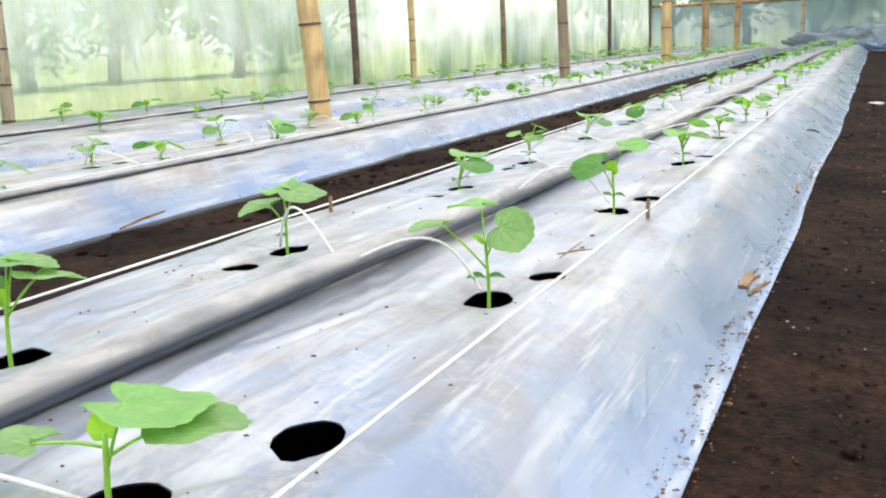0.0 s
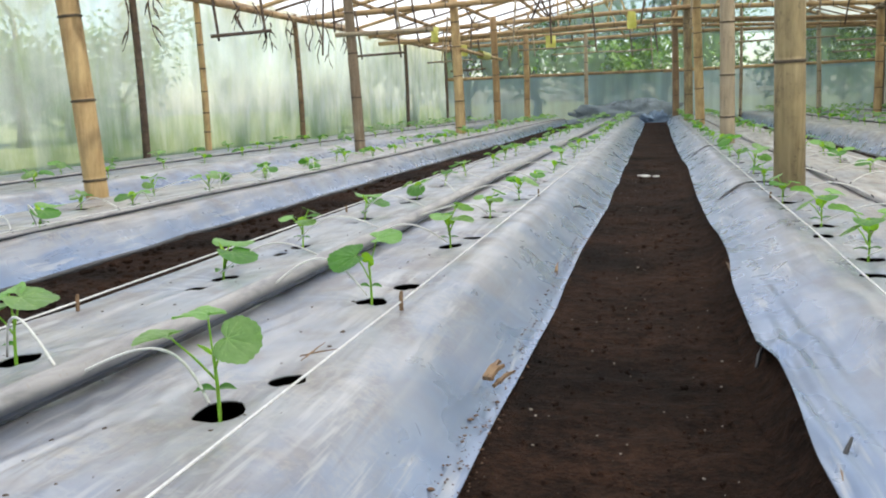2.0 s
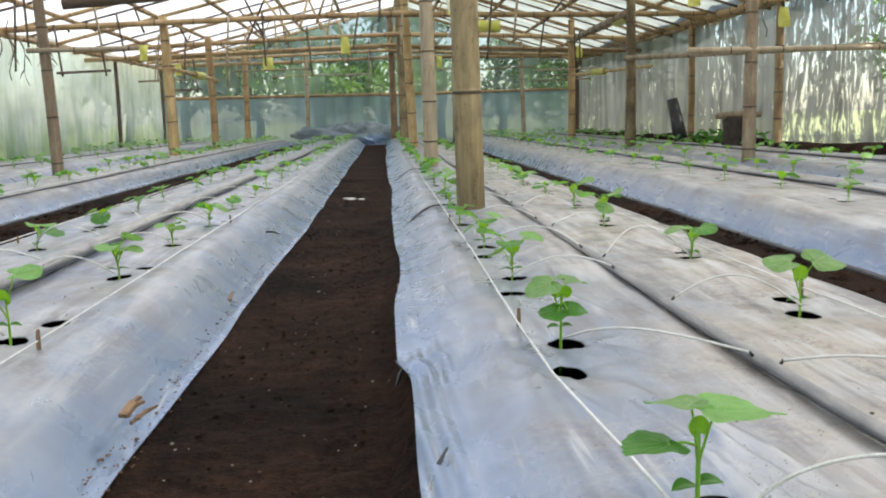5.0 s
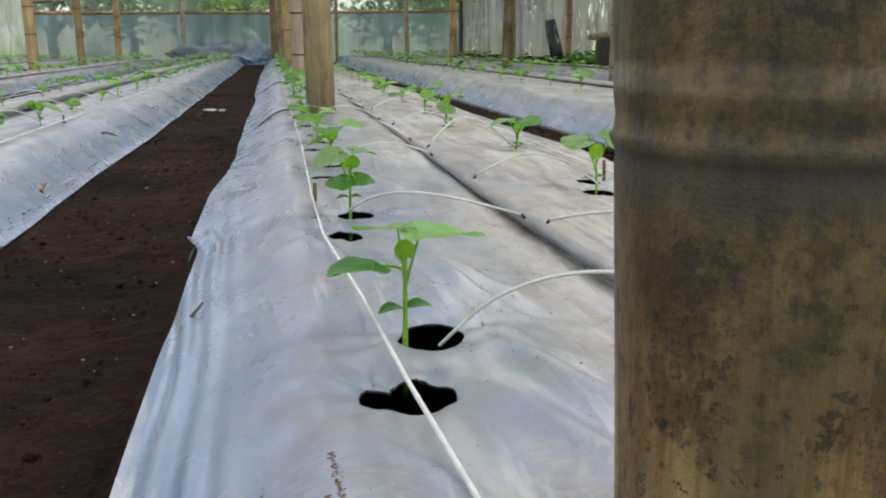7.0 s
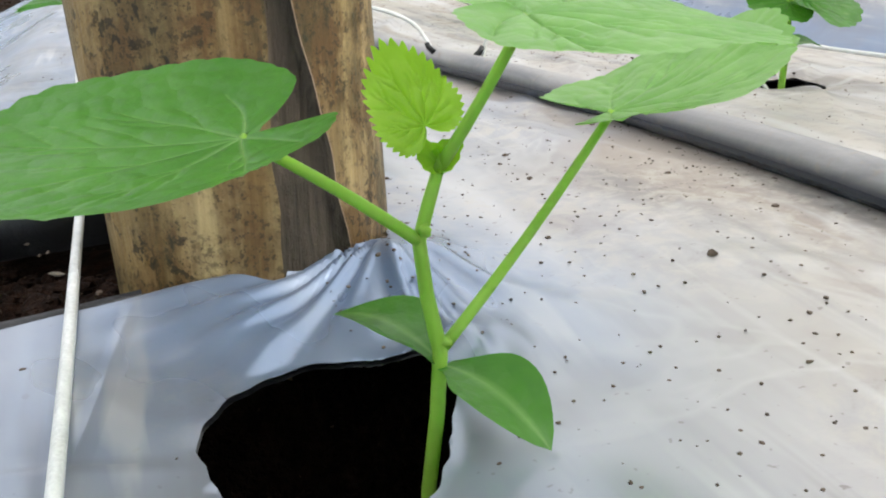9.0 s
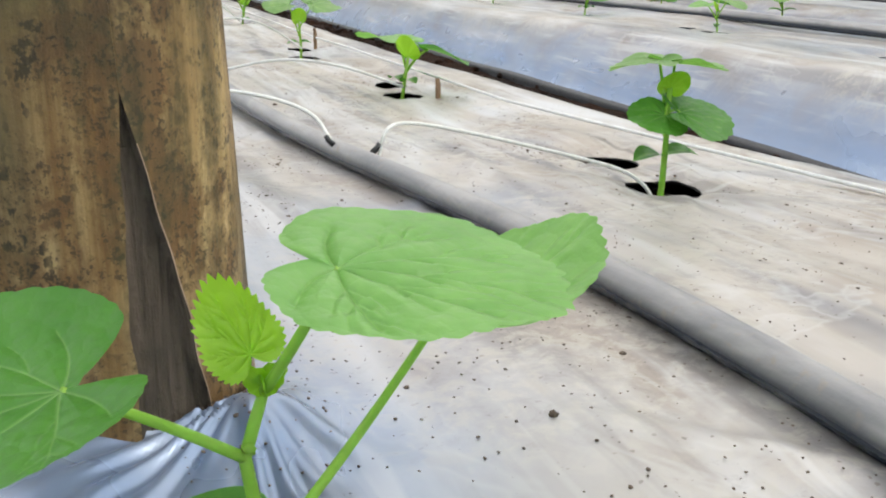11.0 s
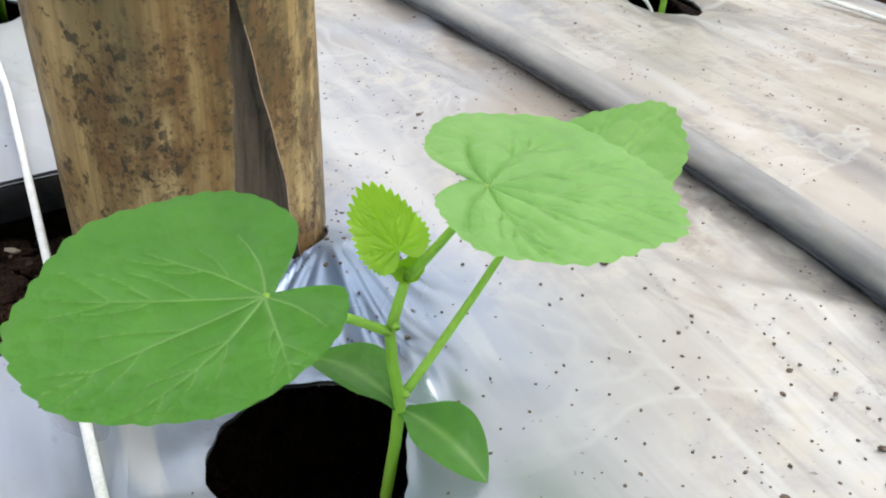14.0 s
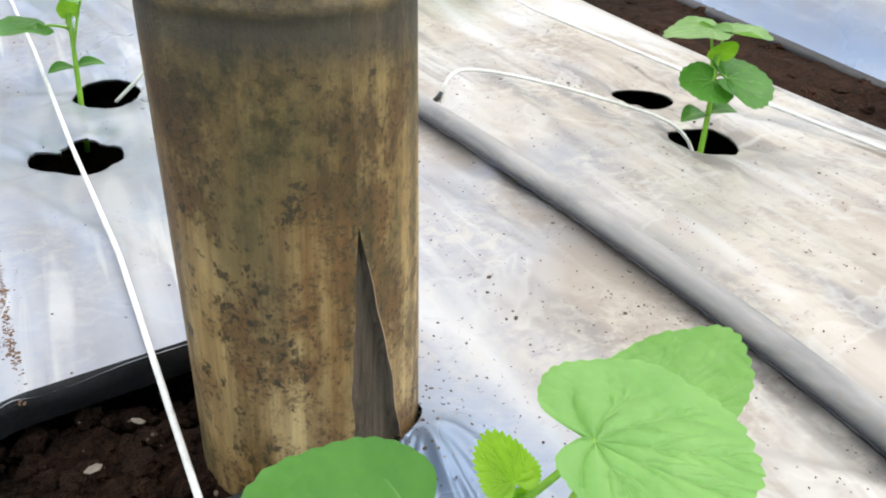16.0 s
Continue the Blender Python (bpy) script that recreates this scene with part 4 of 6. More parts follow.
WALL_L, WALL_R, WALL_N = -4.55, 4.56, 21.7
for n, (py, m, lean) in enumerate(((2.2, M_RUST, 0.0), (4.68, M_GREY, 0.02), (8.70, M_RUST, -0.05), (9.93, M_TAN, -0.06), (12.65, M_POST, -0.08), (18.1, M_RUST, -0.02), (21.5, M_RUST, 0.0))):
    bamboo_post((WALL_L + 0.06, py, 0), (WALL_L + 0.06, py + lean, 1.72), 0.036, 0.032, m, "thin knotty bamboo stake against the sheet wall", 40 + n, 0.22, 0.012, None, "wall stakes")
for n, (py, m) in enumerate(((7.9, M_RUST), (10.85, M_POST), (13.75, M_TAN), (16.9, M_POST), (21.5, M_RUST))):
    bamboo_post((WALL_R - 0.08, py, 0), (WALL_R - 0.08, py, 1.95), 0.048, 0.042, m, "bamboo stake against the torn sheet wall", 60 + n, 0.26, 0.015, None, "wall stakes")

frame_root = thing("roof_frame", "bamboo roof frame of long poles, cross poles and struts", "roof frame", kind="structure")


def pole(name, p, q, r, mat, seed, gap=0.4, bend=0.0):
    v, f, index = culm(p, q, r, r * 0.85, gap, 10, bend, seed)
    return part(name, mesh_from(name, v, f, [mat, M_RING], True, index), frame_root)


RIDGE_X, RIDGE_Z, EAVE_Z = 0.5, 2.95, 1.72


def roof_z(x):
    return EAVE_Z + (RIDGE_Z - EAVE_Z) * (1 - abs(x - RIDGE_X) / (4.6 + (RIDGE_X if x < RIDGE_X else -RIDGE_X)))


rf = random.Random(5)
# long poles under the sheet
for n, px in enumerate((-4.5, -3.75, -3.0, -2.2, -1.4, -0.6, 0.5, 1.3, 2.2, 3.0, 3.8, 4.5)):
    for a, b in ((1.2, 8.0), (7.4, 14.6), (14.0, 21.7)):
        pole("purlin", (px + rf.uniform(-0.04, 0.04), a, roof_z(px) - 0.05), (px + rf.uniform(-0.04, 0.04), b, roof_z(px) - 0.06 + rf.uniform(-0.03, 0.03)), 0.032, M_POLE_Y, 100 + n, 0.35, rf.uniform(-0.03, 0.03))
# cross poles from wall to wall
for n, (py, z0, z1, z2) in enumerate(((4.82, 1.60, 1.72, 1.70), (8.9, 1.66, 1.80, 1.72), (13.0, 1.70, 1.84, 1.78), (16.1, 1.66, 1.86, 1.72), (19.3, 1.72, 1.93, 1.72), (21.6, 1.75, 1.86, 1.80))):
    pole("cross_pole", (-4.6, py, z0), (0.7, py + rf.uniform(-0.1, 0.1), z1), 0.040, M_POLE_X, 200 + n, 0.42, rf.uniform(-0.04, 0.04))
    pole("cross_pole", (0.3, py + 0.08, z1), (4.6, py, z2), 0.040, M_POLE_X, 220 + n, 0.42, rf.uniform(-0.04, 0.04))
for n, py in enumerate((16.4, 18.0, 20.4)):
    pole("cross_pole", (-4.5, py, 1.55 + 0.1 * n), (0.6, py, 1.72 + 0.1 * n), 0.034, M_POLE_X, 240 + n)
    pole("cross_pole", (0.4, py + 0.1, 1.70 + 0.1 * n), (4.5, py, 1.55 + 0.1 * n), 0.034, M_POLE_X, 250 + n)
pole("cross_pole", (-4.5, 21.55, 1.05), (0.5, 21.55, 1.06), 0.036, M_POLE_X, 260)
pole("cross_pole", (0.2, 21.5, 1.05), (4.5, 21.55, 1.10), 0.036, M_POLE_X, 261)
pole("wall_pole", (WALL_R - 0.12, 7.0, 1.64), (WALL_R - 0.12, 21.7, 1.84), 0.050, M_POLE_Y, 262, 0.5, 0.03)
pole("wall_pole", (WALL_L + 0.10, 1.5, 1.58), (WALL_L + 0.10, 21.7, 1.68), 0.040, M_POLE_Y, 263, 0.5, 0.02)
# rafters
for n, py in enumerate((3.0, 5.9, 9.0, 11.4, 13.1, 15.0, 17.0, 19.4, 21.5)):
    for s in (-1, 1):
        pole("rafter", (4.6 * s, py, EAVE_Z - 0.06), (RIDGE_X, py + rf.uniform(-0.2, 0.2), RIDGE_Z - 0.06), 0.028, M_POLE_X, 300 + n)
for n in range(16):
    for s in (-1, 1):
        if s < 0 and n % 3:
            continue
        py = 9.6 + 0.76 * n + rf.uniform(-0.15, 0.15)
        pole("batten", (4.55 * s, py, EAVE_Z - 0.02), (RIDGE_X + 0.3 * s, py + rf.uniform(-0.3, 0.3), RIDGE_Z - 0.12), 0.016, M_POLE_X if n % 3 else M_RUST, 500 + n, 0.5)
# slanting struts and hanging sticks between the poles
for n in range(34):
    py = rf.uniform(9.5, 21)
    px = rf.uniform(-4.2, 4.2)
    zt = roof_z(px) - 0.05
    pole("strut", (px + rf.uniform(-0.5, 0.5), py + rf.uniform(-0.4, 0.4), 1.72), (px, py, zt), 0.016, M_TAN if n % 3 else M_RUST, 340 + n, 0.3)
for n in range(26):
    py = rf.uniform(10, 21)
    px = rf.uniform(-3.8, 4.0)
    pole("hanging_stick", (px, py, 1.82), (px + rf.uniform(-0.08, 0.08), py, rf.uniform(1.08, 1.4)), 0.013, M_RUST if n % 2 else M_GREY, 400 + n, 0.25)
for n in range(9):
    py = rf.uniform(14, 21)
    px = rf.uniform(-3.6, 3.2)
    zz = rf.uniform(1.1, 1.35)
    pole("trellis_bar", (px, py, zz), (px + rf.uniform(0.7, 1.2), py, zz + 0.02), 0.014, M_GREY, 440 + n, 0.3)


def trellis(p, width, drop, seed):
    """Two hanging sticks with a bar across their ends."""
    x0, y0, z0 = p
    root = thing("hanging_trellis", "hanging bamboo sticks tied to a cross bar", "trellis", "trellises", at=p)
    for k, dx in enumerate((0.06, width - 0.06)):
        v, f, i = culm((dx - 0.06, 0.02, drop), (dx, 0.02, -0.04), 0.014, 0.012, 0.2, 8, 0, seed + k)
        part("stick", mesh_from("stick", v, f, [M_RUST, M_RING], True, i), root)
    v, f, i = culm((0, 0, 0), (width, 0, 0.02), 0.016, 0.014, 0.25, 8, 0, seed + 5)
    part("bar", mesh_from("bar", v, f, [M_RUST, M_RING], True, i), root)
    return root


trellis((-3.62, 8.4, 1.14), 0.55, 0.55, 1)
trellis((-3.55, 12.2, 1.13), 0.62, 0.55, 2)
trellis((-3.3, 16.5, 1.05), 0.6, 0.5, 3)
trellis((3.35, 7.5, 1.32), 0.9, 0.45, 4)
trellis((3.5, 6.4, 1.2), 0.8, 0.5, 5)
pole("side_bar", (-3.7, 4.78, 1.075), (-1.0, 4.85, 1.20), 0.035, M_GREY, 470)
pole("side_bar", (-2.75, 9.1, 1.15), (-1.85, 9.1, 1.16), 0.022, M_GREY, 471)
pole("side_bar", (2.75, 8.6, 1.02), (4.50, 8.7, 1.03), 0.028, M_GREY, 472)
pole("side_bar", (3.22, 12.45, 1.20), (4.45, 8.75, 1.05), 0.032, M_GREY, 473)
pole("side_bar", (3.25, 12.5, 1.74), (3.3, 16.4, 1.72), 0.05, M_GREY, 474)
pole("side_bar", (3.3, 16.1, 1.16), (4.0, 14.0, 1.18), 0.026, M_TAN, 475)
pole("side_bar", (-2.4, 13.05, 1.20), (-2.35, 16.0, 1.18), 0.026, M_TAN, 476)
pole("roof_board", (-2.25, 8.55, 1.47), (-1.50, 8.65, 1.53), 0.055, M_RUST, 477, 5)


# ---- walls, end net and roof sheets ----
def curtain(name, a, b, z0, z1, mat, label, seed, depth=0.05, gap=0.07):
    """A hanging sheet from a to b with upright folds and a thin edge."""
    a, b = Vector((*a, 0)), Vector((*b, 0))
    n, m = int((b - a).length / gap), 14
    side = Vector((b.y - a.y, a.x - b.x, 0)).normalized()
    verts, faces = [], []
    for layer in (0, 0.004):
        for j in range(m + 1):
            for i in range(n + 1):
                s = i * gap
                u = j / m
                d = depth * (float(vnoise(s * 1.6, u * 0.8, seed)) + 0.6 * float(vnoise(s * 4.5, u * 1.2, seed + 1)))
                sag = 0.03 * float(vnoise(s * 0.8, 0, seed + 2)) * (u > 0.99)
                verts.append(a.lerp(b, i / n) + side * (d + layer) + Vector((0, 0, z0 + (z1 - z0) * u + sag)))
    for j in range(m):
        for i in range(n):
            k = j * (n + 1) + i
            faces.append((k, k + 1, k + n + 2, k + n + 1))
    count = (n + 1) * (m + 1)
    top = [m * (n + 1) + i for i in range(n + 1)]
    for i in range(n):
        faces.append((top[i], top[i + 1], top[i + 1] + count, top[i] + count))
    me = mesh_from(name, verts[:], faces, mat)
    return tagged(part(name, me), label, "sheet wall", kind="structure")


curtain("wall_left", (WALL_L, -3), (WALL_L, 21.8), 0.0, 1.78, M_WALL_L, "weathered translucent plastic sheet wall with green stains", 31)
curtain("wall_right", (WALL_R + 0.02, 21.8), (WALL_R + 0.02, -3), 0.05, 2.05, M_WALL_R, "grey torn translucent plastic sheet wall", 37, 0.06)
curtain("wall_end", (WALL_L, WALL_N), (WALL_R, WALL_N), 0.0, 1.07, M_WALL_N, "blue-grey insect net across the end", 41, 0.03)
curtain("wall_end_upper", (WALL_L, WALL_N), (WALL_R, WALL_N), 1.07, 1.95, M_NET_CLEAR, "open insect net above the end bar", 45, 0.03)
curtain("wall_back", (WALL_R, -3), (WALL_L, -3), 0.0, 1.95, M_WALL_N, "blue-grey insect net across the entrance end", 43, 0.03)
for name, s, ya, yb, mat, label in (("roof_left", -1, -3.1, 21.9, M_ROOF, "milky plastic roof sheet over bamboo"), ("roof_right", 1, -3.1, 9.0, M_ROOF_R, "dirty greyish plastic roof sheet over bamboo"),
                                    ("roof_right_far", 1, 9.0, 21.9, M_ROOF_OLD, "old algae-stained grey roof sheet over bamboo")):
    verts, faces = [], []
    nx, ny = 24, round((yb - ya) * 2.4)
    for j in range(ny + 1):
        for i in range(nx + 1):
            py = ya + (yb - ya) * j / ny
            px = RIDGE_X + (4.75 * s - RIDGE_X) * i / nx
            verts.append((px, py, roof_z(px) + 0.02 + 0.012 * math.sin(py * 3.1 + i) + 0.02 * float(vnoise(px * 2, py * 1.1, 51))))
    for j in range(ny):
        for i in range(nx):
            k = j * (nx + 1) + i
            faces.append((k, k + 1, k + nx + 2, k + nx + 1))
    tagged(part(name, mesh_from(name, verts, faces, mat)), label, "roof", kind="structure")
for name, py in (("gable_end", WALL_N + 0.02), ("gable_back", -3.02)):
    verts = [(-4.6, py, 1.75), (4.6, py, 1.75), (RIDGE_X, py, RIDGE_Z + 0.02), (-4.6, py + 0.004, 1.75), (4.6, py + 0.004, 1.75), (RIDGE_X, py + 0.004, RIDGE_Z + 0.02)]
    me = mesh_from(name, verts, [(0, 1, 2), (5, 4, 3), (0, 3, 4, 1), (1, 4, 5, 2), (2, 5, 3, 0)], M_NET_CLEAR, False)
    tagged(part(name, me), "thin insect net closing the gable", "gable", kind="structure")


def earth_bank():
    """The low dark bank along the foot of the torn wall."""
    ys = steps((-3, 21.8, 0.12))
    prof = [(4.36, 0.0), (4.40, 0.10), (4.46, 0.18), (4.55, 0.20), (4.66, 0.0)]
    verts, faces = [], []
    for y in ys:
        for px, pz in prof:
            verts.append((px + 0.02 * float(vnoise(y * 3, px * 9, 61)), y, pz * (1 + 0.25 * float(vnoise(y * 2, px * 4, 62)))))
    n = len(prof)
    for j in range(len(ys) - 1):
        for i in range(n - 1):
            k = j * n + i
            faces.append((k, k + 1, k + n + 1, k + n))
    return tagged(part("earth_bank", mesh_from("earth_bank", verts, faces, M_CLOD)), "low dark earth bank at the foot of the wall", "bank", kind="structure")


earth_bank()


# ---- trees outside ----
def tree(at, height, spread, seed, mat, leaves=1500):
    rg = random.Random(seed)
    root = thing("tree", "leafy broad-leaved tree behind the sheet wall", "tree", "trees outside", at=at)
    trunk = [Vector((0, 0, -0.1))]
    for k in range(1, 6):
        trunk.append(Vector((rg.uniform(-0.12, 0.12) * k * 0.5, rg.uniform(-0.12, 0.12) * k * 0.5, height * 0.75 * k / 5)))
    shapes = [tube(trunk, [0.13 * (1 - 0.14 * k) for k in range(6)], 8)]
    tips = []
    for k in range(9):
        b = trunk[rg.randint(1, 5)]
        w = rg.uniform(0, 2 * math.pi)
        e = b + Vector((math.cos(w) * spread * rg.uniform(0.5, 1), math.sin(w) * spread * rg.uniform(0.5, 1), rg.uniform(0.2, 0.35) * height))
        shapes.append(tube(bow(b, e, 0.15, 4), [0.05, 0.04, 0.03, 0.02, 0.01], 6))
        tips += [b.lerp(e, 0.6), e]
    part("trunk", mesh_from("trunk", *join(*shapes), M_BARK), root)
    verts, faces = [], []
    for k in range(leaves):
        c = rg.choice(tips) + Vector((rg.gauss(0, 0.33), rg.gauss(0, 0.33), rg.gauss(0, 0.30))) * spread * 0.62
        if c.z < 0.15:
            c.z = rg.uniform(0.15, 0.8)
        s = rg.uniform(0.06, 0.13)
        m = Matrix.Translation(c) @ Euler((rg.uniform(-1, 1), rg.uniform(-1, 1), rg.uniform(0, 6.3))).to_matrix().to_4x4()
        n = len(verts)
        verts += [m @ Vector(v) for v in ((-s, 0, 0), (0, -s * 0.5, 0.02), (s, 0, -0.02), (0, s * 0.5, 0.02))]
        faces += [(n, n + 1, n + 2), (n, n + 2, n + 3)]
    part("crown", mesh_from("crown", verts, faces, mat, False), root)


rt = random.Random(21)
for n in range(9):
    tree((-12.4 + rt.uniform(-0.9, 0.5), 2.5 + 2.4 * n, 0), rt.uniform(2.4, 3.6), rt.uniform(1.2, 1.6), n, M_TREE_B if n % 2 == 0 else M_TREE_A)
for n in range(9):
    tree((-6.2 + 1.6 * n, 24.4 + rt.uniform(-0.3, 2.4), 0), rt.uniform(2.4, 4.0), rt.uniform(1.2, 1.6), 20 + n, M_TREE_B, 2600)
for n in range(6):
    tree((10.6 + rt.uniform(-0.3, 1.6), 6.0 + 2.9 * n, 0), rt.uniform(2.2, 3.4), rt.uniform(1.0, 1.5), 40 + n, M_TREE_B, 800)


# ---- hoses, strings and pegs ----
HOSE_LINE = {  # the hose of the middle bed wanders a little: y, x
    -0.750: ((-1.2, -0.745), (1.5, -0.724), (1.86, -0.710), (2.3, -0.688), (3.3, -0.675), (21.0, -0.68)),
    0.829: ((-1.2, 0.85), (0.95, 0.844), (1.08, 0.842), (1.25, 0.834), (1.46, 0.819), (1.63, 0.803), (1.9, 0.787), (2.5, 0.777), (3.8, 0.785), (21.0, 0.79)),
}
HOSES = {}


def hose_x(px, y):
    line = HOSE_LINE.get(px)
    return float(np.interp(y, [v[0] for v in line], [v[1] for v in line])) if line else px


def hose(px, y0, y1, r, key, label):
    pts = []
    for y in steps((y0, 2.5, 0.06), (2.5, 7, 0.2), (7, y1, 0.6)):
        x = hose_x(px, y)
        pts.append((x + 0.006 * float(vnoise(y * 0.9, px, 71)) * (key != "b"), y, top_of(key, x, y) + r * 0.92 + 0.003 * float(vnoise(y * 1.4, 2, 72)) + 0.003))
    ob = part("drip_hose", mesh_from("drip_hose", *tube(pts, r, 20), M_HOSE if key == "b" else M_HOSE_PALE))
    HOSES[px] = ob
    return tagged(ob, label, "hose", "drip hoses")


hose(0.829, -1.2, 21.0, 0.0108, "b", "dusty grey drip hose lying along the bed")
hose(-0.750, -1.2, 21.0, 0.0215, "a", "thick dusty grey drip hose lying along the bed")
hose(-1.94, -1.0, 21.0, 0.010, "left", "dusty black drip hose lying along the bed")
hose(-3.55, -1.0, 21.0, 0.010, "wall_left", "dusty black drip hose lying along the bed")
hose(2.32, -1.0, 21.0, 0.014, "right", "dusty black drip hose lying along the bed")
hose(3.78, -1.0, 21.0, 0.014, "wall_right", "dusty black drip hose lying along the bed")


def string(points, label, r=0.0021):
    pts = [Vector(p) for p in points]
    fine = []
    for a, b in zip(pts, pts[1:]):
        n = max(2, int((b - a).length / 0.25))
        fine += [a.lerp(b, i / n) for i in range(n)]
    ob = part("white_string", mesh_from("white_string", *tube(fine + [pts[-1]], r, 6), M_STRING))
    return tagged(ob, label, "string", "bed strings")


string([(0.516, -0.8, 0.160), (0.516, 0.62, 0.158), (0.513, 1.0, 0.157), (0.509, 1.31, 0.154), (0.497, 1.52, 0.151), (0.485, 1.80, 0.148), (0.463, 2.15, 0.145), (0.462, 2.54, 0.142), (0.47, 3.4, 0.140), (0.47, 5.0, 0.136), (0.47, 12, 0.132), (0.48, 21, 0.132)], "white raffia string stretched along the bed shoulder")
string([(1.23, -0.8, 0.160), (1.17, 1.25, 0.157), (1.127, 1.5, 0.156), (1.10, 1.80, 0.150), (1.10, 2.49, 0.146), (1.10, 2.75, 0.142), (1.12, 6, 0.138), (1.12, 20, 0.137)], "white raffia string stretched along the bed")
string([(-0.392, -0.5, 0.150), (-0.384, 2.12, 0.144), (-0.386, 2.51, 0.140), (-0.38, 6.0, 0.130), (-0.38, 20.5, 0.130)], "white raffia string stretched along the bed shoulder")
string([(-1.07, -0.5, 0.135), (-1.06, 2.51, 0.130), (-1.07, 8, 0.128), (-1.07, 20, 0.128)], "white raffia string stretched along the bed")
string([(-1.90, 0, 0.150), (-1.90, 6.0, 0.150), (-1.90, 20, 0.150)], "white raffia string along the bed", 0.002)


def peg(p, h=0.05, r=0.006, lean=0.1, seed=0):
    rg = random.Random(seed)
    v, f = tube([(0, 0, -0.05), (0.002, 0, 0), (lean * h, 0, h * 0.7), (lean * h * 1.3, 0.001, h)], [r * 0.7, r, r, r * 0.8], 5)
    ob = part("wooden_peg", mesh_from("wooden_peg", v, f, M_PEG, False))
    ob.location = p
    ob.rotation_euler = (0, 0, rg.uniform(0, 6))
    return tagged(ob, "short split bamboo peg holding the string", "peg", "string pegs")


for n, (px, py, key) in enumerate(((-0.386, 2.51, "a"), (0.466, 2.535, "b"), (-1.06, 2.51, "a"), (1.098, 2.75, "b"), (-1.06, 4.2, "a"), (-0.385, 4.6, "a"), (0.47, 4.4, "b"), (1.08, 1.98, "b"))):
    peg((px, py, top_of(key, px, py)), 0.036 if n < 4 else 0.026, 0.0042, 0.1, n)


def twig(p, q, r, name="bamboo_splinter", label="broken splinter of brown bamboo lying on the film edge"):
    p, q = Vector(p), Vector(q)
    rg = random.Random(int(p.y * 1000))
    shapes = []
    for n in range(4):
        a = p + Vector((rg.uniform(-1, 1), rg.uniform(-1, 1), rg.uniform(0, 1))) * r * 0.7
        b = q + Vector((rg.uniform(-1, 1), rg.uniform(-1, 1), rg.uniform(0, 1))) * r * 0.9
        a, b = a.lerp(b, rg.uniform(0, 0.15)), b.lerp(a, rg.uniform(0, 0.3))
        shapes.append(tube([a, a.lerp(b, 0.5) + Vector((0, 0, r * 0.4)), b], [r * 0.38, r * 0.42, r * 0.2], 4))
    v, f = join(*shapes)
    o = p.copy()
    ob = part(name, mesh_from(name, [x - o for x in v], f, M_PEG, False))
    ob.location = o
    return tagged(ob, label, "splinter", "splinters")


twig((-0.196, 2.31, 0.050), (-0.178, 2.40, 0.060), 0.013)
twig((-0.182, 2.33, 0.040), (-0.166, 2.41, 0.038), 0.008)
twig((-0.185, 3.28, 0.050), (-0.190, 3.38, 0.062), 0.008)
twig((-0.445, 2.15, 0.132), (-0.395, 2.18, 0.136), 0.0026, label="dry twig lying by a planting hole")
twig((-0.43, 2.12, 0.134), (-0.41, 2.19, 0.150), 0.002, label="dry twig lying by a planting hole")
twig((0.282, 2.00, 0.066), (0.276, 1.90, 0.055), 0.006)
twig((0.262, 3.35, 0.04), (0.258, 3.50, 0.045), 0.008)
twig((0.262, 2.93, 0.04), (0.268, 3.05, 0.05), 0.007)
twig((-1.76, 2.62, 0.02), (-1.77, 2.85, 0.035), 0.008)
twig((0.955, 0.93, 0.147), (0.985, 0.99, 0.149), 0.003, label="dry twig lying on the film")

# ---- litter on the path ----
rl = random.Random(8)
v, f = [], []
for n in range(5):
    s = join((v, f), moved(lump(rl, 0.03, 0.25), Matrix.Translation((0.02 + rl.uniform(-0.05, 0.05), 7.03 + rl.uniform(-0.04, 0.04), 0.0))))
    v, f = s
tagged(part("path_litter", mesh_from("path_litter", v, f, M_LITTER)), "pale scrap of plastic lying on the soil path", "litter")


def scatter(name, count, place, sizes, mat, label, seed, squash=0.6, category="soil"):
    rg = random.Random(seed)
    verts, faces = [], []
    for k in range(count):
        px, py, pz = place(rg)
        s = rg.uniform(*sizes) * (1.8 if rg.random() < 0.06 else 1)
        cv, cf = lump(rg, s, squash, 5, 3) if s < 0.0022 else lump(rg, s, squash, 8, 6)
        n = len(verts)
        turn = rg.uniform(0, 6)
        stretch = rg.uniform(0.8, 1.6)
        verts += [(px + c.x * stretch * math.cos(turn) - c.y * math.sin(turn), py + c.x * stretch * math.sin(turn) + c.y * math.cos(turn), pz + c.z) for c in cv]
        faces += [tuple(i + n for i in q) for q in cf]
    return tagged(part(name, mesh_from(name, verts, faces, mat, False)), label, category, kind="stuff")


def over_hole(key, px, py):
    return any(math.hypot((px - hx) / rx, (py - hy) / ry) < 1.15 for hx, hy, rx, ry in HOLES[key])


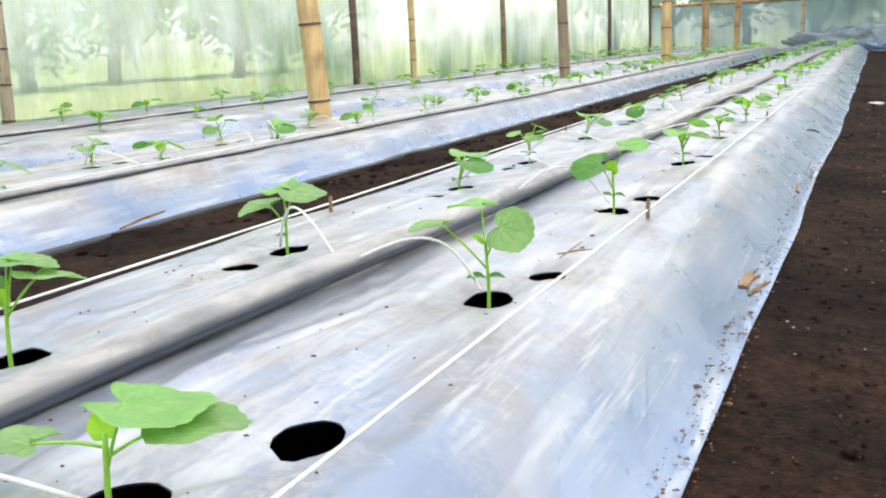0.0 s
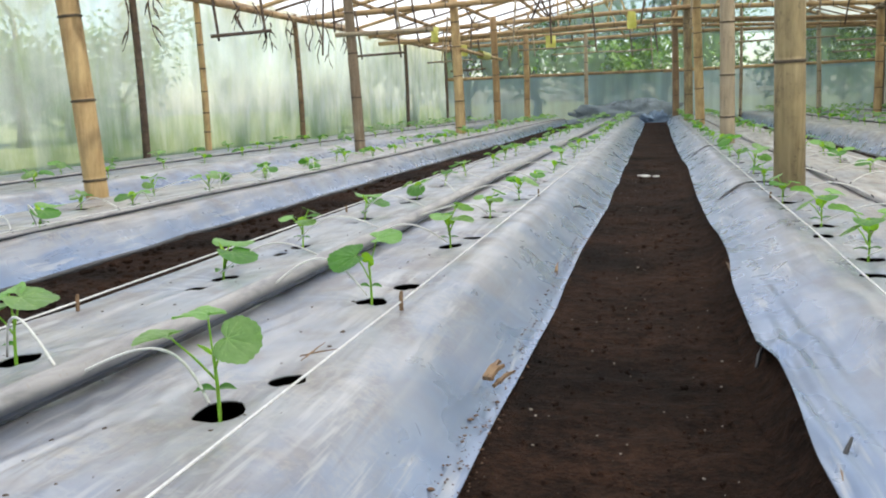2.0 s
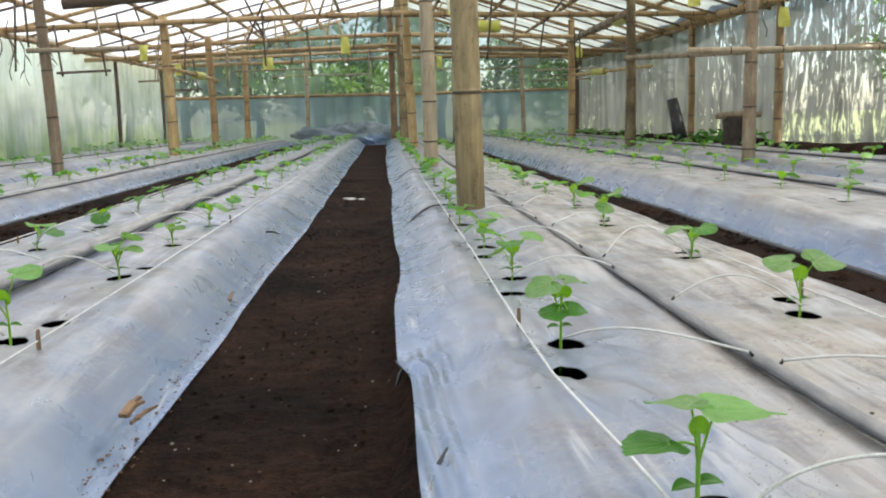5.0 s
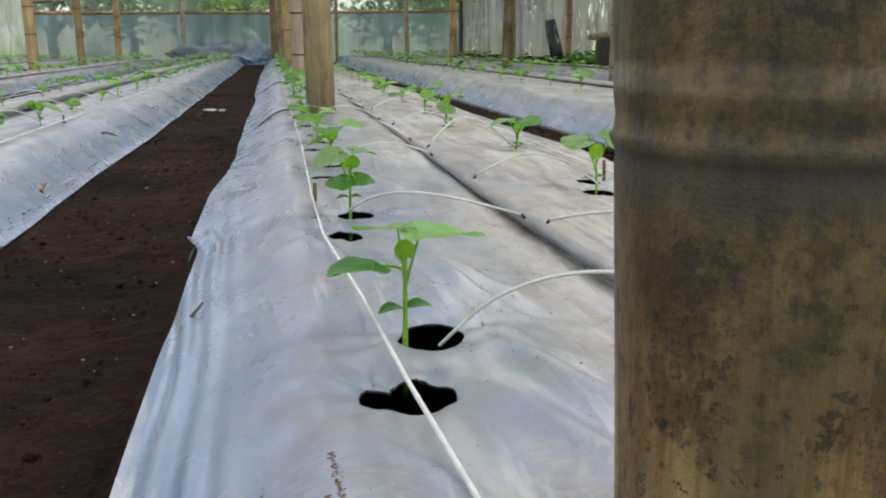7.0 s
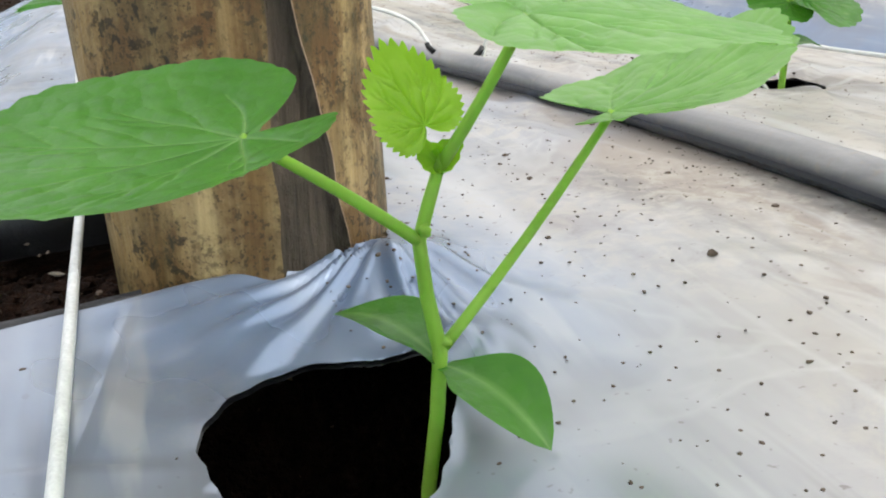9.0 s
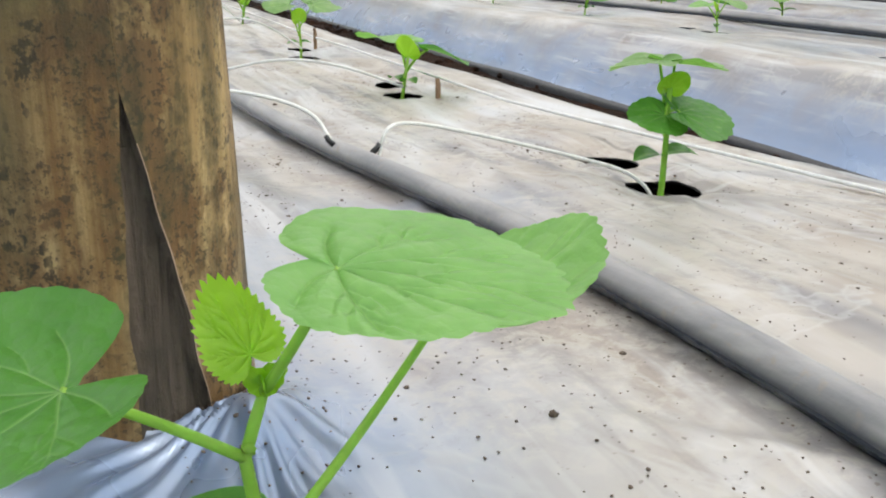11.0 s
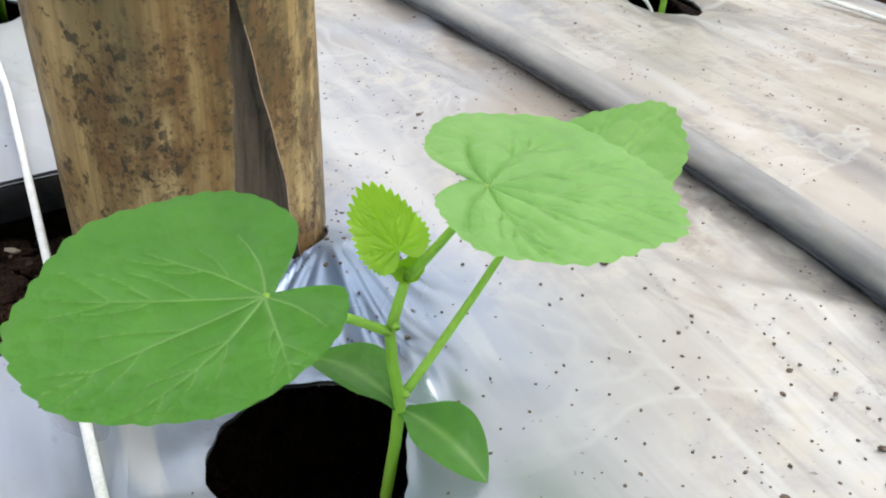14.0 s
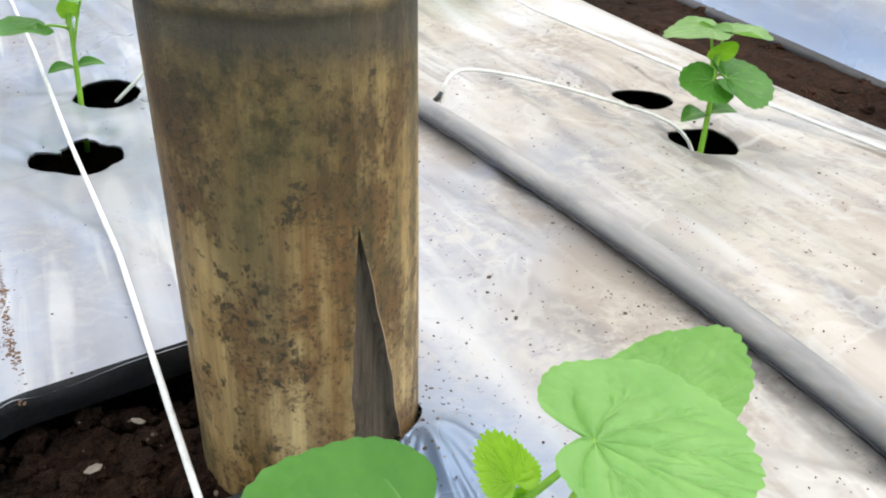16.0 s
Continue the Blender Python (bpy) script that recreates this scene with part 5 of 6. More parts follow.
def on_bed(key, x0, x1, y0, y1, drifts=0):
    heaps = random.Random(drifts)
    spots = [(heaps.uniform(x0, x1), y0 + (y1 - y0) * heaps.random() ** 1.3, heaps.uniform(0.012, 0.06)) for _ in range(drifts)]

    def place(rg):
        px, py = rg.uniform(x0, x1), y0 + (y1 - y0) * rg.random() ** 1.3
        if spots and rg.random() < 0.6:
            cx, cy, r = rg.choice(spots)
            px, py = min(x1, max(x0, rg.gauss(cx, r))), rg.gauss(cy, r * 1.6)
        if over_hole(key, px, py):
            return place(rg)
        xs, ys, z = FILMS[key]
        return px, py, float(z[min(np.searchsorted(ys, py), len(ys) - 1), min(np.searchsorted(xs, px), len(xs) - 1)])
    return place


def on_path(rg):
    return rg.uniform(-0.16, 0.25), 1.3 + 7 * rg.random() ** 1.6, -0.004


scatter("path_clods", 1100, on_path, (0.0015, 0.0055), M_CLOD, "crumbs and clods of dark soil on the path", 1)
scatter("pale_path_crumbs", 150, on_path, (0.0008, 0.0024), M_PALE, "pale crumbs lying on the soil path", 2)
scatter("side_path_clods", 700, lambda rg: (rg.uniform(-1.76, -1.26), 1.5 + 6 * rg.random() ** 1.4, 0.0), (0.004, 0.016), M_CLOD, "clods of dark soil between the beds", 3)
scatter("side_path_clods", 500, lambda rg: (rg.uniform(1.46, 1.80), 1.0 + 5 * rg.random() ** 1.4, 0.0), (0.004, 0.016), M_CLOD, "clods of dark soil between the beds", 4)
scatter("soil_crumbs", 5200, on_bed("b", 0.60, 1.15, 0.75, 2.5, 46), (0.0003, 0.0009), M_CRUMB, "small dark soil crumbs strewn on the mulch film", 5)
scatter("soil_crumbs", 36, on_bed("b", 0.62, 1.10, 0.80, 2.0), (0.0013, 0.0024), M_CRUMB, "dark soil crumbs strewn on the mulch film", 6)
scatter("soil_crumbs", 120, on_bed("b", 0.44, 0.60, 0.70, 2.0), (0.0004, 0.0012), M_CRUMB, "small dark soil crumbs strewn on the mulch film", 7)
scatter("soil_crumbs", 160, on_bed("a", -1.05, -0.36, 1.2, 3.6), (0.0008, 0.0028), M_CRUMB, "small dark soil crumbs strewn on the mulch film", 9)
scatter("post_hole_clods", 620, lambda rg: (rg.uniform(0.37, 0.55), rg.uniform(1.06, 1.19), 0.116 + rg.uniform(-0.012, 0.008)), (0.0012, 0.0075), M_SHADE_SOIL, "crumbly dark soil in the cut beside the post", 10)


def washed(x0, y0, x1, y1):
    def place(rg):
        u = rg.random()
        px, py = x0 + (x1 - x0) * u + rg.gauss(0, 0.0016), y0 + (y1 - y0) * u
        xs, ys, z = FILMS["b"]
        return px, py, float(z[np.searchsorted(ys, py), np.searchsorted(xs, px)])
    return place


for n, line in enumerate(((0.441, 1.17, 0.430, 1.42), (0.432, 1.22, 0.424, 1.36), (0.395, 1.24, 0.384, 1.42))):
    scatter("washed_soil", (420, 70, 60)[n], washed(*line), (0.0004, 0.0011), M_MUD, "streak of brown soil washed down the film", 20 + n, 0.2)


def soil_mound(name, cx, cy, rx, ry, z, seed, label):
    verts, faces = [], []
    n, rings = 40, 14
    for r in range(rings + 1):
        for k in range(n):
            w = 2 * math.pi * k / n
            px, py = cx + rx * r / rings * math.cos(w), cy + ry * r / rings * math.sin(w)
            hgt = z * (1 - (r / rings) ** 3) + 0.008 * float(vnoise(px * 40, py * 40, seed)) + 0.004 * float(vnoise(px * 110, py * 110, seed + 1))
            verts.append((px, py, hgt if r < rings else -0.02))
    for r in range(rings):
        for k in range(n):
            q = (k + 1) % n
            faces.append((r * n + k, r * n + q, (r + 1) * n + q, (r + 1) * n + k))
    return tagged(part(name, mesh_from(name, verts, faces, M_SHADE_SOIL)), label, "soil", kind="structure")


soil_mound("post_soil", 0.576, 1.10, 0.115, 0.068, 0.135, 83, "dark soil packed against the foot of the post")
soil_mound("post_soil", 0.50, 1.14, 0.20, 0.098, 0.120, 81, "crumbly dark soil around the foot of the post")


# ---- melon seedlings ----
RIM = ((0, 1.0), (22, 0.985), (42, 0.94), (62, 0.85), (90, 0.70), (115, 0.57), (130, 0.455), (139, 0.37), (149, 0.20), (157, 0.09), (180, 0.03))


def outline(th):
    """Radius of a melon leaf's rim at the angle th from its tip."""
    a = math.degrees(abs(math.atan2(math.sin(th), math.cos(th))))
    for (a0, r0), (a1, r1) in zip(RIM, RIM[1:]):
        if a <= a1:
            u = (a - a0) / (a1 - a0)
            return r0 + (r1 - r0) * u
    return 0.03


def vein_lines(seed):
    """Ribs and side veins of a leaf of length one, as short straight pieces (x0, y0, x1, y1, width)."""
    rg = random.Random(seed)
    out = []

    def run(p, w, bend, length, wide, branch):
        n = 14 if branch else 8
        step = length / n
        for i in range(n):
            q = (p[0] + step * math.cos(w), p[1] + step * math.sin(w))
            out.append((*p, *q, wide * (1 - 0.6 * i / n)))
            if branch and length > 0.5 and i in (4, 7, 10):
                side = 1 if (i // 2) % 2 else -1
                for sd in (side, -side) if rg.random() < 0.55 else (side,):
                    run(q, w + sd * rg.uniform(0.55, 0.85), -sd * rg.uniform(0.3, 0.8), length * rg.uniform(0.34, 0.50) * (1.1 - 0.5 * i / n), wide * 0.55, branch - 1)
            w += bend / n + rg.uniform(-0.05, 0.05)
            p = q
    for w, bend, length in ((0.0, 0.1, 0.97), (0.66, -0.30, 0.86), (-0.64, 0.28, 0.86), (1.32, -0.35, 0.66), (-1.30, 0.38, 0.66), (2.05, -0.5, 0.46), (-2.05, 0.5, 0.46)):
        run((0.0, 0.0), w, bend, length, 0.0088, 1)
    return np.array(out)


def vein_field(px, py, seed):
    """How near points are to a vein (0 to 1), and how far into the field between veins."""
    tone, gap = np.zeros(len(px)), np.full(len(px), 1.0)
    for x0, y0, x1, y1, wide in vein_lines(seed):
        ux, uy = x1 - x0, y1 - y0
        near = np.where((np.abs(px - x0) < 0.2) & (np.abs(py - y0) < 0.2))[0]
        qx, qy = px[near] - x0, py[near] - y0
        a = np.clip((qx * ux + qy * uy) / (ux * ux + uy * uy), 0, 1)
        d = np.hypot(qx - a * ux, qy - a * uy)
        tone[near] = np.maximum(tone[near], np.exp(-(d / (wide * 0.8)) ** 2) * min(1.0, 0.35 + wide / 0.012))
        gap[near] = np.minimum(gap[near], d + 0.02 * (wide < 0.004))
    return tone, gap


def leaf_mesh(length, width, cup, ripple, seed, rings=6, spokes=44, mat=None, teeth=0.018, droop=0.15, quilt=0.010, point=0.0, saws=44, skew=0.0):
    """A leaf in its own axes: tip along +x, face up along +z, petiole at the origin."""
    rg = random.Random(seed)
    ph = rg.uniform(0, 6)
    th = 2 * np.pi * (np.arange(spokes) + 0.5) / spokes - np.pi
    rim0 = np.array([outline(v) for v in th]) * (1 + point * np.exp(-(th / 0.45) ** 2) - 0.6 * point * np.exp(-((np.abs(th) - 0.95) / 0.4) ** 2))
    rim0 = rim0 * (1 + skew * np.sin(th))
    lobes = 0.018 * np.sin(5 * th + ph) + 0.012 * np.sin(9 * th - ph)
    saw = (th * saws / (2 * np.pi)) % 1.0
    u, k = np.meshgrid(np.arange(1, rings + 1) / rings, np.arange(spokes), indexing='ij')
    edge = np.clip((u - 0.88) / 0.12, 0, 1)
    rim = rim0[k] * (1 + lobes[k] * u + edge * teeth * (1 - 2 * np.abs(saw[k] - 0.35)))
    ux, uy = u * rim * np.cos(th[k]), u * rim * np.sin(th[k])
    px, py = length * ux, width * uy
    d = np.hypot(px, py)
    if rings >= 10:
        tone, gap = vein_field(ux.ravel(), uy.ravel(), seed)
        tone, gap = tone.reshape(ux.shape), gap.reshape(ux.shape)
    else:
        gap = np.min([np.abs(np.hypot(ux, uy) * np.sin(np.clip(np.angle(np.exp(1j * (th[k] - a))), -1.5, 1.5))) for a in (0, 0.62, -0.6, 1.3, -1.28)], axis=0)
        tone = 0.6 * np.exp(-(gap / 0.04) ** 2)
    c, t3 = np.clip(u * np.cos(th[k]), 0, 2), th[k]
    pz = cup * d * d / length - droop * length * c ** 2 + ripple * length * u * u * (np.sin(3 * t3 + ph) + 0.25 * np.sin(8 * t3 + 2 * ph))
    pz = pz + quilt * length * (0.55 * (1 - np.exp(-gap / 0.022)) + 0.45 * np.sin(np.minimum(1.0, gap / 0.13) * np.pi / 2)) - 0.10 * quilt * length * tone
    verts = [(0, 0, 0)] + np.stack([px, py, pz], -1).reshape(-1, 3).tolist()
    faces = []
    for q in range(spokes - 1):
        faces.append((0, 1 + q, 2 + q))
        for r in range(rings - 1):
            a, b = 1 + r * spokes, 1 + (r + 1) * spokes
            faces.append((a + q, b + q, b + q + 1, a + q + 1))
    me = mesh_from("leaf", verts, faces, mat or M_LEAF)
    at = me.attributes.new("vein", 'FLOAT', 'POINT')
    at.data.foreach_set("value", [0.6] + tone.ravel().tolist())
    return me


def cotyledon_mesh(length, seed, mat, rings=8, across=6):
    """An oval seed leaf along +x."""
    verts, faces, tone = [], [], []
    for i in range(rings + 1):
        u = i / rings
        w = length * (0.06 + 0.27 * math.sin(math.pi * min(1, u * 0.93 + 0.04)) ** 0.8 * (0.35 + 0.65 * smooth_step(u / 0.35)))
        w *= math.sqrt(max(0.0, 1 - u ** 7)) + 0.02
        for j in range(across + 1):
            s = 2 * j / across - 1
            verts.append((length * u, w * s, 0.10 * length * (abs(s) ** 2) * math.sin(math.pi * u) + 0.10 * length * math.sin(math.pi * u * 0.8) - 0.22 * length * u * u))
            tone.append(math.exp(-(s / 0.10) ** 2) * 0.8)
    for i in range(rings):
        for j in range(across):
            k = i * (across + 1) + j
            faces.append((k, k + across + 1, k + across + 2, k + 1))
    me = mesh_from("cotyledon", verts, faces, mat)
    at = me.attributes.new("vein", 'FLOAT', 'POINT')
    at.data.foreach_set("value", tone)
    return me


def smooth_step(v):
    v = min(1.0, max(0.0, v))
    return v * v * (3 - 2 * v)


def axes(origin, tip, up):
    """A pose with +x towards tip and +z near up."""
    x = (Vector(tip) - Vector(origin)).normalized()
    z = Vector(up)
    z = (z - x * z.dot(x)).normalized()
    y = z.cross(x)
    return Matrix(((x.x, y.x, z.x, origin[0]), (x.y, y.y, z.y, origin[1]), (x.z, y.z, z.z, origin[2]), (0, 0, 0, 1)))


def seedling(seed, leaves=3, size=0.06, tall=0.10):
    """A young melon plant on its own base point: stem, petioled leaves, seed leaves, young leaf."""
    rg = random.Random(seed)
    root = thing("melon_seedling", "young green melon seedling growing from a hole in the film", "seedling", "melon seedlings")
    lean = Vector((rg.uniform(-0.015, 0.015), rg.uniform(-0.015, 0.015), 0))
    top = lean + Vector((0, 0, tall * 0.62))
    shapes = [tube(bow((0, 0, -0.05), top, 0, 5, 0.004), [0.0033, 0.0033, 0.003, 0.0028, 0.0026, 0.0024], 6)]
    w = rg.uniform(0, 6.3)
    for k in range(leaves):
        w += 2.2 + rg.uniform(-0.35, 0.35)
        b = Vector((0, 0, 0)).lerp(top, 0.55 + 0.42 * k / leaves)
        out = Vector((math.cos(w), math.sin(w), 0))
        far = rg.uniform(0.7, 1.1) * (0.8 if k else 1)
        e = b + out * size * far * 0.8 + Vector((0, 0, tall * rg.uniform(0.30, 0.5)))
        shapes.append(tube(bow(b, e, 0.006, 4), [0.0024, 0.0022, 0.002, 0.0018, 0.0016], 5))
        s = size * rg.uniform(0.8, 1.12)
        me = leaf_mesh(s * 0.95, s * 0.92 * rg.uniform(0.9, 1.1), rg.uniform(-0.3, 0.25), 0.05, seed * 7 + k, 5, 52, (M_LEAF, M_LEAF_OLD, M_LEAF_PALE)[(seed + k) % 3], 0.05, 0.3, 0.02, 0.0, 18)
        ob = part("leaf", me, root)
        ob.matrix_basis = axes(e, e + out + Vector((0, 0, rg.uniform(-0.35, 0.25))), (rg.uniform(-0.3, 0.3), rg.uniform(-0.3, 0.3), 1))
    part("stem", mesh_from("stem", *shapes[0], M_STEM), root)
    for shape in shapes[1:]:
        part("petiole", mesh_from("petiole", *shape, M_STEM), root)
    ob = part("young_leaf", leaf_mesh(size * 0.5, size * 0.42, 0.5, 0.04, seed, 3, 24, M_LEAF_YOUNG), root)
    ob.matrix_basis = axes(top, top + Vector((math.cos(w + 2), math.sin(w + 2), 1.2)), (-math.cos(w + 2), -math.sin(w + 2), 0.6))
    for s in (0, math.pi):
        ob = part("cotyledon", cotyledon_mesh(size * 0.62, seed, M_LEAF_OLD, 5, 4), root)
        c = Vector((0, 0, 0)).lerp(top, 0.42)
        ob.matrix_basis = axes(c, c + Vector((math.cos(w + s), math.sin(w + s), rg.uniform(-0.05, 0.3))), (0, 0, 1))
    return root


def hero():
    """The seedling beside the near post, with each leaf where it grows."""
    root = thing("melon_seedling", "broad-leaved green melon seedling in a film hole beside the post", "seedling", "melon seedlings")
    foot, fork, node, tip = Vector((0.609, 0.950, 0.06)), Vector((0.6135, 0.952, 0.168)), Vector((0.607, 0.9475, 0.2025)), Vector((0.6135, 0.951, 0.2195))
    stem = [foot, Vector((0.6085, 0.950, 0.125)), Vector((0.612, 0.951, 0.15)), fork, Vector((0.6095, 0.950, 0.186)), node, Vector((0.6105, 0.9495, 0.212)), tip]
    ja, jb, jc = Vector((0.5635, 0.934, 0.2363)), Vector((0.630, 0.933, 0.2592)), Vector((0.6755, 0.975, 0.2252))
    part("stem", mesh_from("stem", *tube(stem, [0.0023, 0.0022, 0.0022, 0.0022, 0.0020, 0.0019, 0.0018, 0.0016], 14), M_STEM), root, "pale green hairy stem")
    for b, e, lift, r in ((node, ja, 0.001, 0.0015), (tip, jb, -0.001, 0.0015), (fork, jc, -0.002, 0.0015)):
        pts = bow(b, e, lift, 8)
        part("petiole", mesh_from("petiole", *tube(pts, [r * 1.15 - 0.3 * r * i / 8 for i in range(9)], 10), M_STEM), root)
    # small buds at the forks
    for p in (fork, node, tip):
        part("bud", mesh_from("bud", *moved(lump(random.Random(3), 0.0019, 1.0, 8, 6), Matrix.Translation(p + Vector((0.0012, -0.001, 0.003)))), M_STEM), root)
    ob = part("leaf", leaf_mesh(0.0635, 0.057, 0.24, 0.018, 3, 64, 460, M_LEAF_OLD, 0.016, 0.12, 0.017, skew=-0.15), root, "broad dark green leaf")
    ob.matrix_basis = axes(ja, ja + Vector((-0.0647, -0.0117, -0.0125)), (-0.22, -0.07, 1))
    ob = part("leaf", leaf_mesh(0.058, 0.052, -0.06, 0.030, 9, 64, 460, M_LEAF_PALE, 0.030, 0.03, 0.036, skew=0.17), root, "pale green toothed leaf")
    ob.matrix_basis = axes(jb, jb + Vector((0.89, -0.45, -0.035)), (0.0, -0.075, 1))
    ob = part("leaf", leaf_mesh(0.057, 0.042, 0.20, 0.04, 14, 44, 360, M_LEAF_PALE, 0.022, -0.05, 0.02), root, "pale green leaf seen edge on")
    ob.matrix_basis = axes(jc, (0.735, 0.973, 0.2345), (-0.2, 0.0, 1))
    ob = part("young_leaf", leaf_mesh(0.0182, 0.0150, 0.25, 0.06, 5, 36, 300, M_LEAF_YOUNG, 0.10, 0.0, 0.05, 0.16, 44), root, "bright yellow-green young leaf")
    ob.matrix_basis = axes((0.6105, 0.951, 0.2315), (0.601, 0.971, 0.2535), (-0.45, -0.70, 0.55))
    for w, up, size in ((0.4, 0.5, 0.0065), (2.6, 0.9, 0.006), (-1.2, 0.7, 0.005)):
        c = tip + Vector((0, 0, 0.002))
        ob = part("bract", leaf_mesh(size, size * 0.8, 0.5, 0.05, 17, 8, 40, M_LEAF_YOUNG, 0.10, 0.1, 0.03, 0.1, 12), root, "tiny folded leaf in the shoot tip")
        ob.matrix_basis = axes(c, c + Vector((math.cos(w), math.sin(w), up)), (-0.3, -0.8, 0.5))
    ob = part("cotyledon", cotyledon_mesh(0.040, 1, M_LEAF_OLD, 14, 10), root, "smooth oval seed leaf")
    ob.matrix_basis = axes(fork + Vector((0, 0, -0.003)), (0.590, 0.988, 0.176), (0.15, -0.10, 1))
    ob = part("cotyledon", cotyledon_mesh(0.038, 2, M_LEAF_OLD, 14, 10), root, "smooth oval seed leaf hanging down")
    ob.matrix_basis = axes(fork + Vector((0.001, -0.001, -0.004)), (0.6335, 0.9165, 0.1575), (0.2, -0.5, 0.8))
    return root


hero()


def special(at, stem_top, leaves, cotyledons, seed, young=None):
    """A seedling whose leaves are set one by one: junction, heading, pitch, up, length, material."""
    root = thing("melon_seedling", "young green melon seedling growing from a hole in the film", "seedling", "melon seedlings", at=at)
    top = Vector(stem_top)
    shapes = [tube(bow((0, 0, -0.06), top, 0, 6, 0.003), [0.0029, 0.0029, 0.0028, 0.0027, 0.0025, 0.0023, 0.0021], 8)]
    for n, (j, heading, pitch, up, length, mat) in enumerate(leaves):
        j = Vector(j)
        b = Vector((0, 0, 0)).lerp(top, 0.55 + 0.4 * n / len(leaves))
        shapes.append(tube(bow(b, j, 0.003, 6), [0.0017, 0.0016, 0.0015, 0.0015, 0.0014, 0.0013, 0.0012], 6))
        w, p = radians(heading), radians(pitch)
        ob = part("leaf", leaf_mesh(length, length * 0.95, 0.05, 0.075, seed * 5 + n, 12, 110, mat, 0.045, 0.12, 0.03, 0.0, 26), root)
        ob.matrix_basis = axes(j, j + Vector((math.cos(w) * math.cos(p), math.sin(w) * math.cos(p), math.sin(p))), up)
    part("stem", mesh_from("stem", *shapes[0], M_STEM), root)
    for shape in shapes[1:]:
        part("petiole", mesh_from("petiole", *shape, M_STEM), root)
    if young:
        ob = part("young_leaf", leaf_mesh(young[3], young[3] * 0.9, 0.4, 0.04, seed, 5, 40, M_LEAF_YOUNG), root)
        ob.matrix_basis = axes(top, top + Vector(young[:3]), (0, -1, 0.6))
    for heading, length in cotyledons:
        ob = part("cotyledon", cotyledon_mesh(length, seed, M_LEAF_OLD, 7, 6), root)
        w, c = radians(heading), Vector((0, 0, 0)).lerp(top, 0.36)
        ob.matrix_basis = axes(c, c + Vector((math.cos(w), math.sin(w), 0.12)), (0, -0.2, 1))
    return root


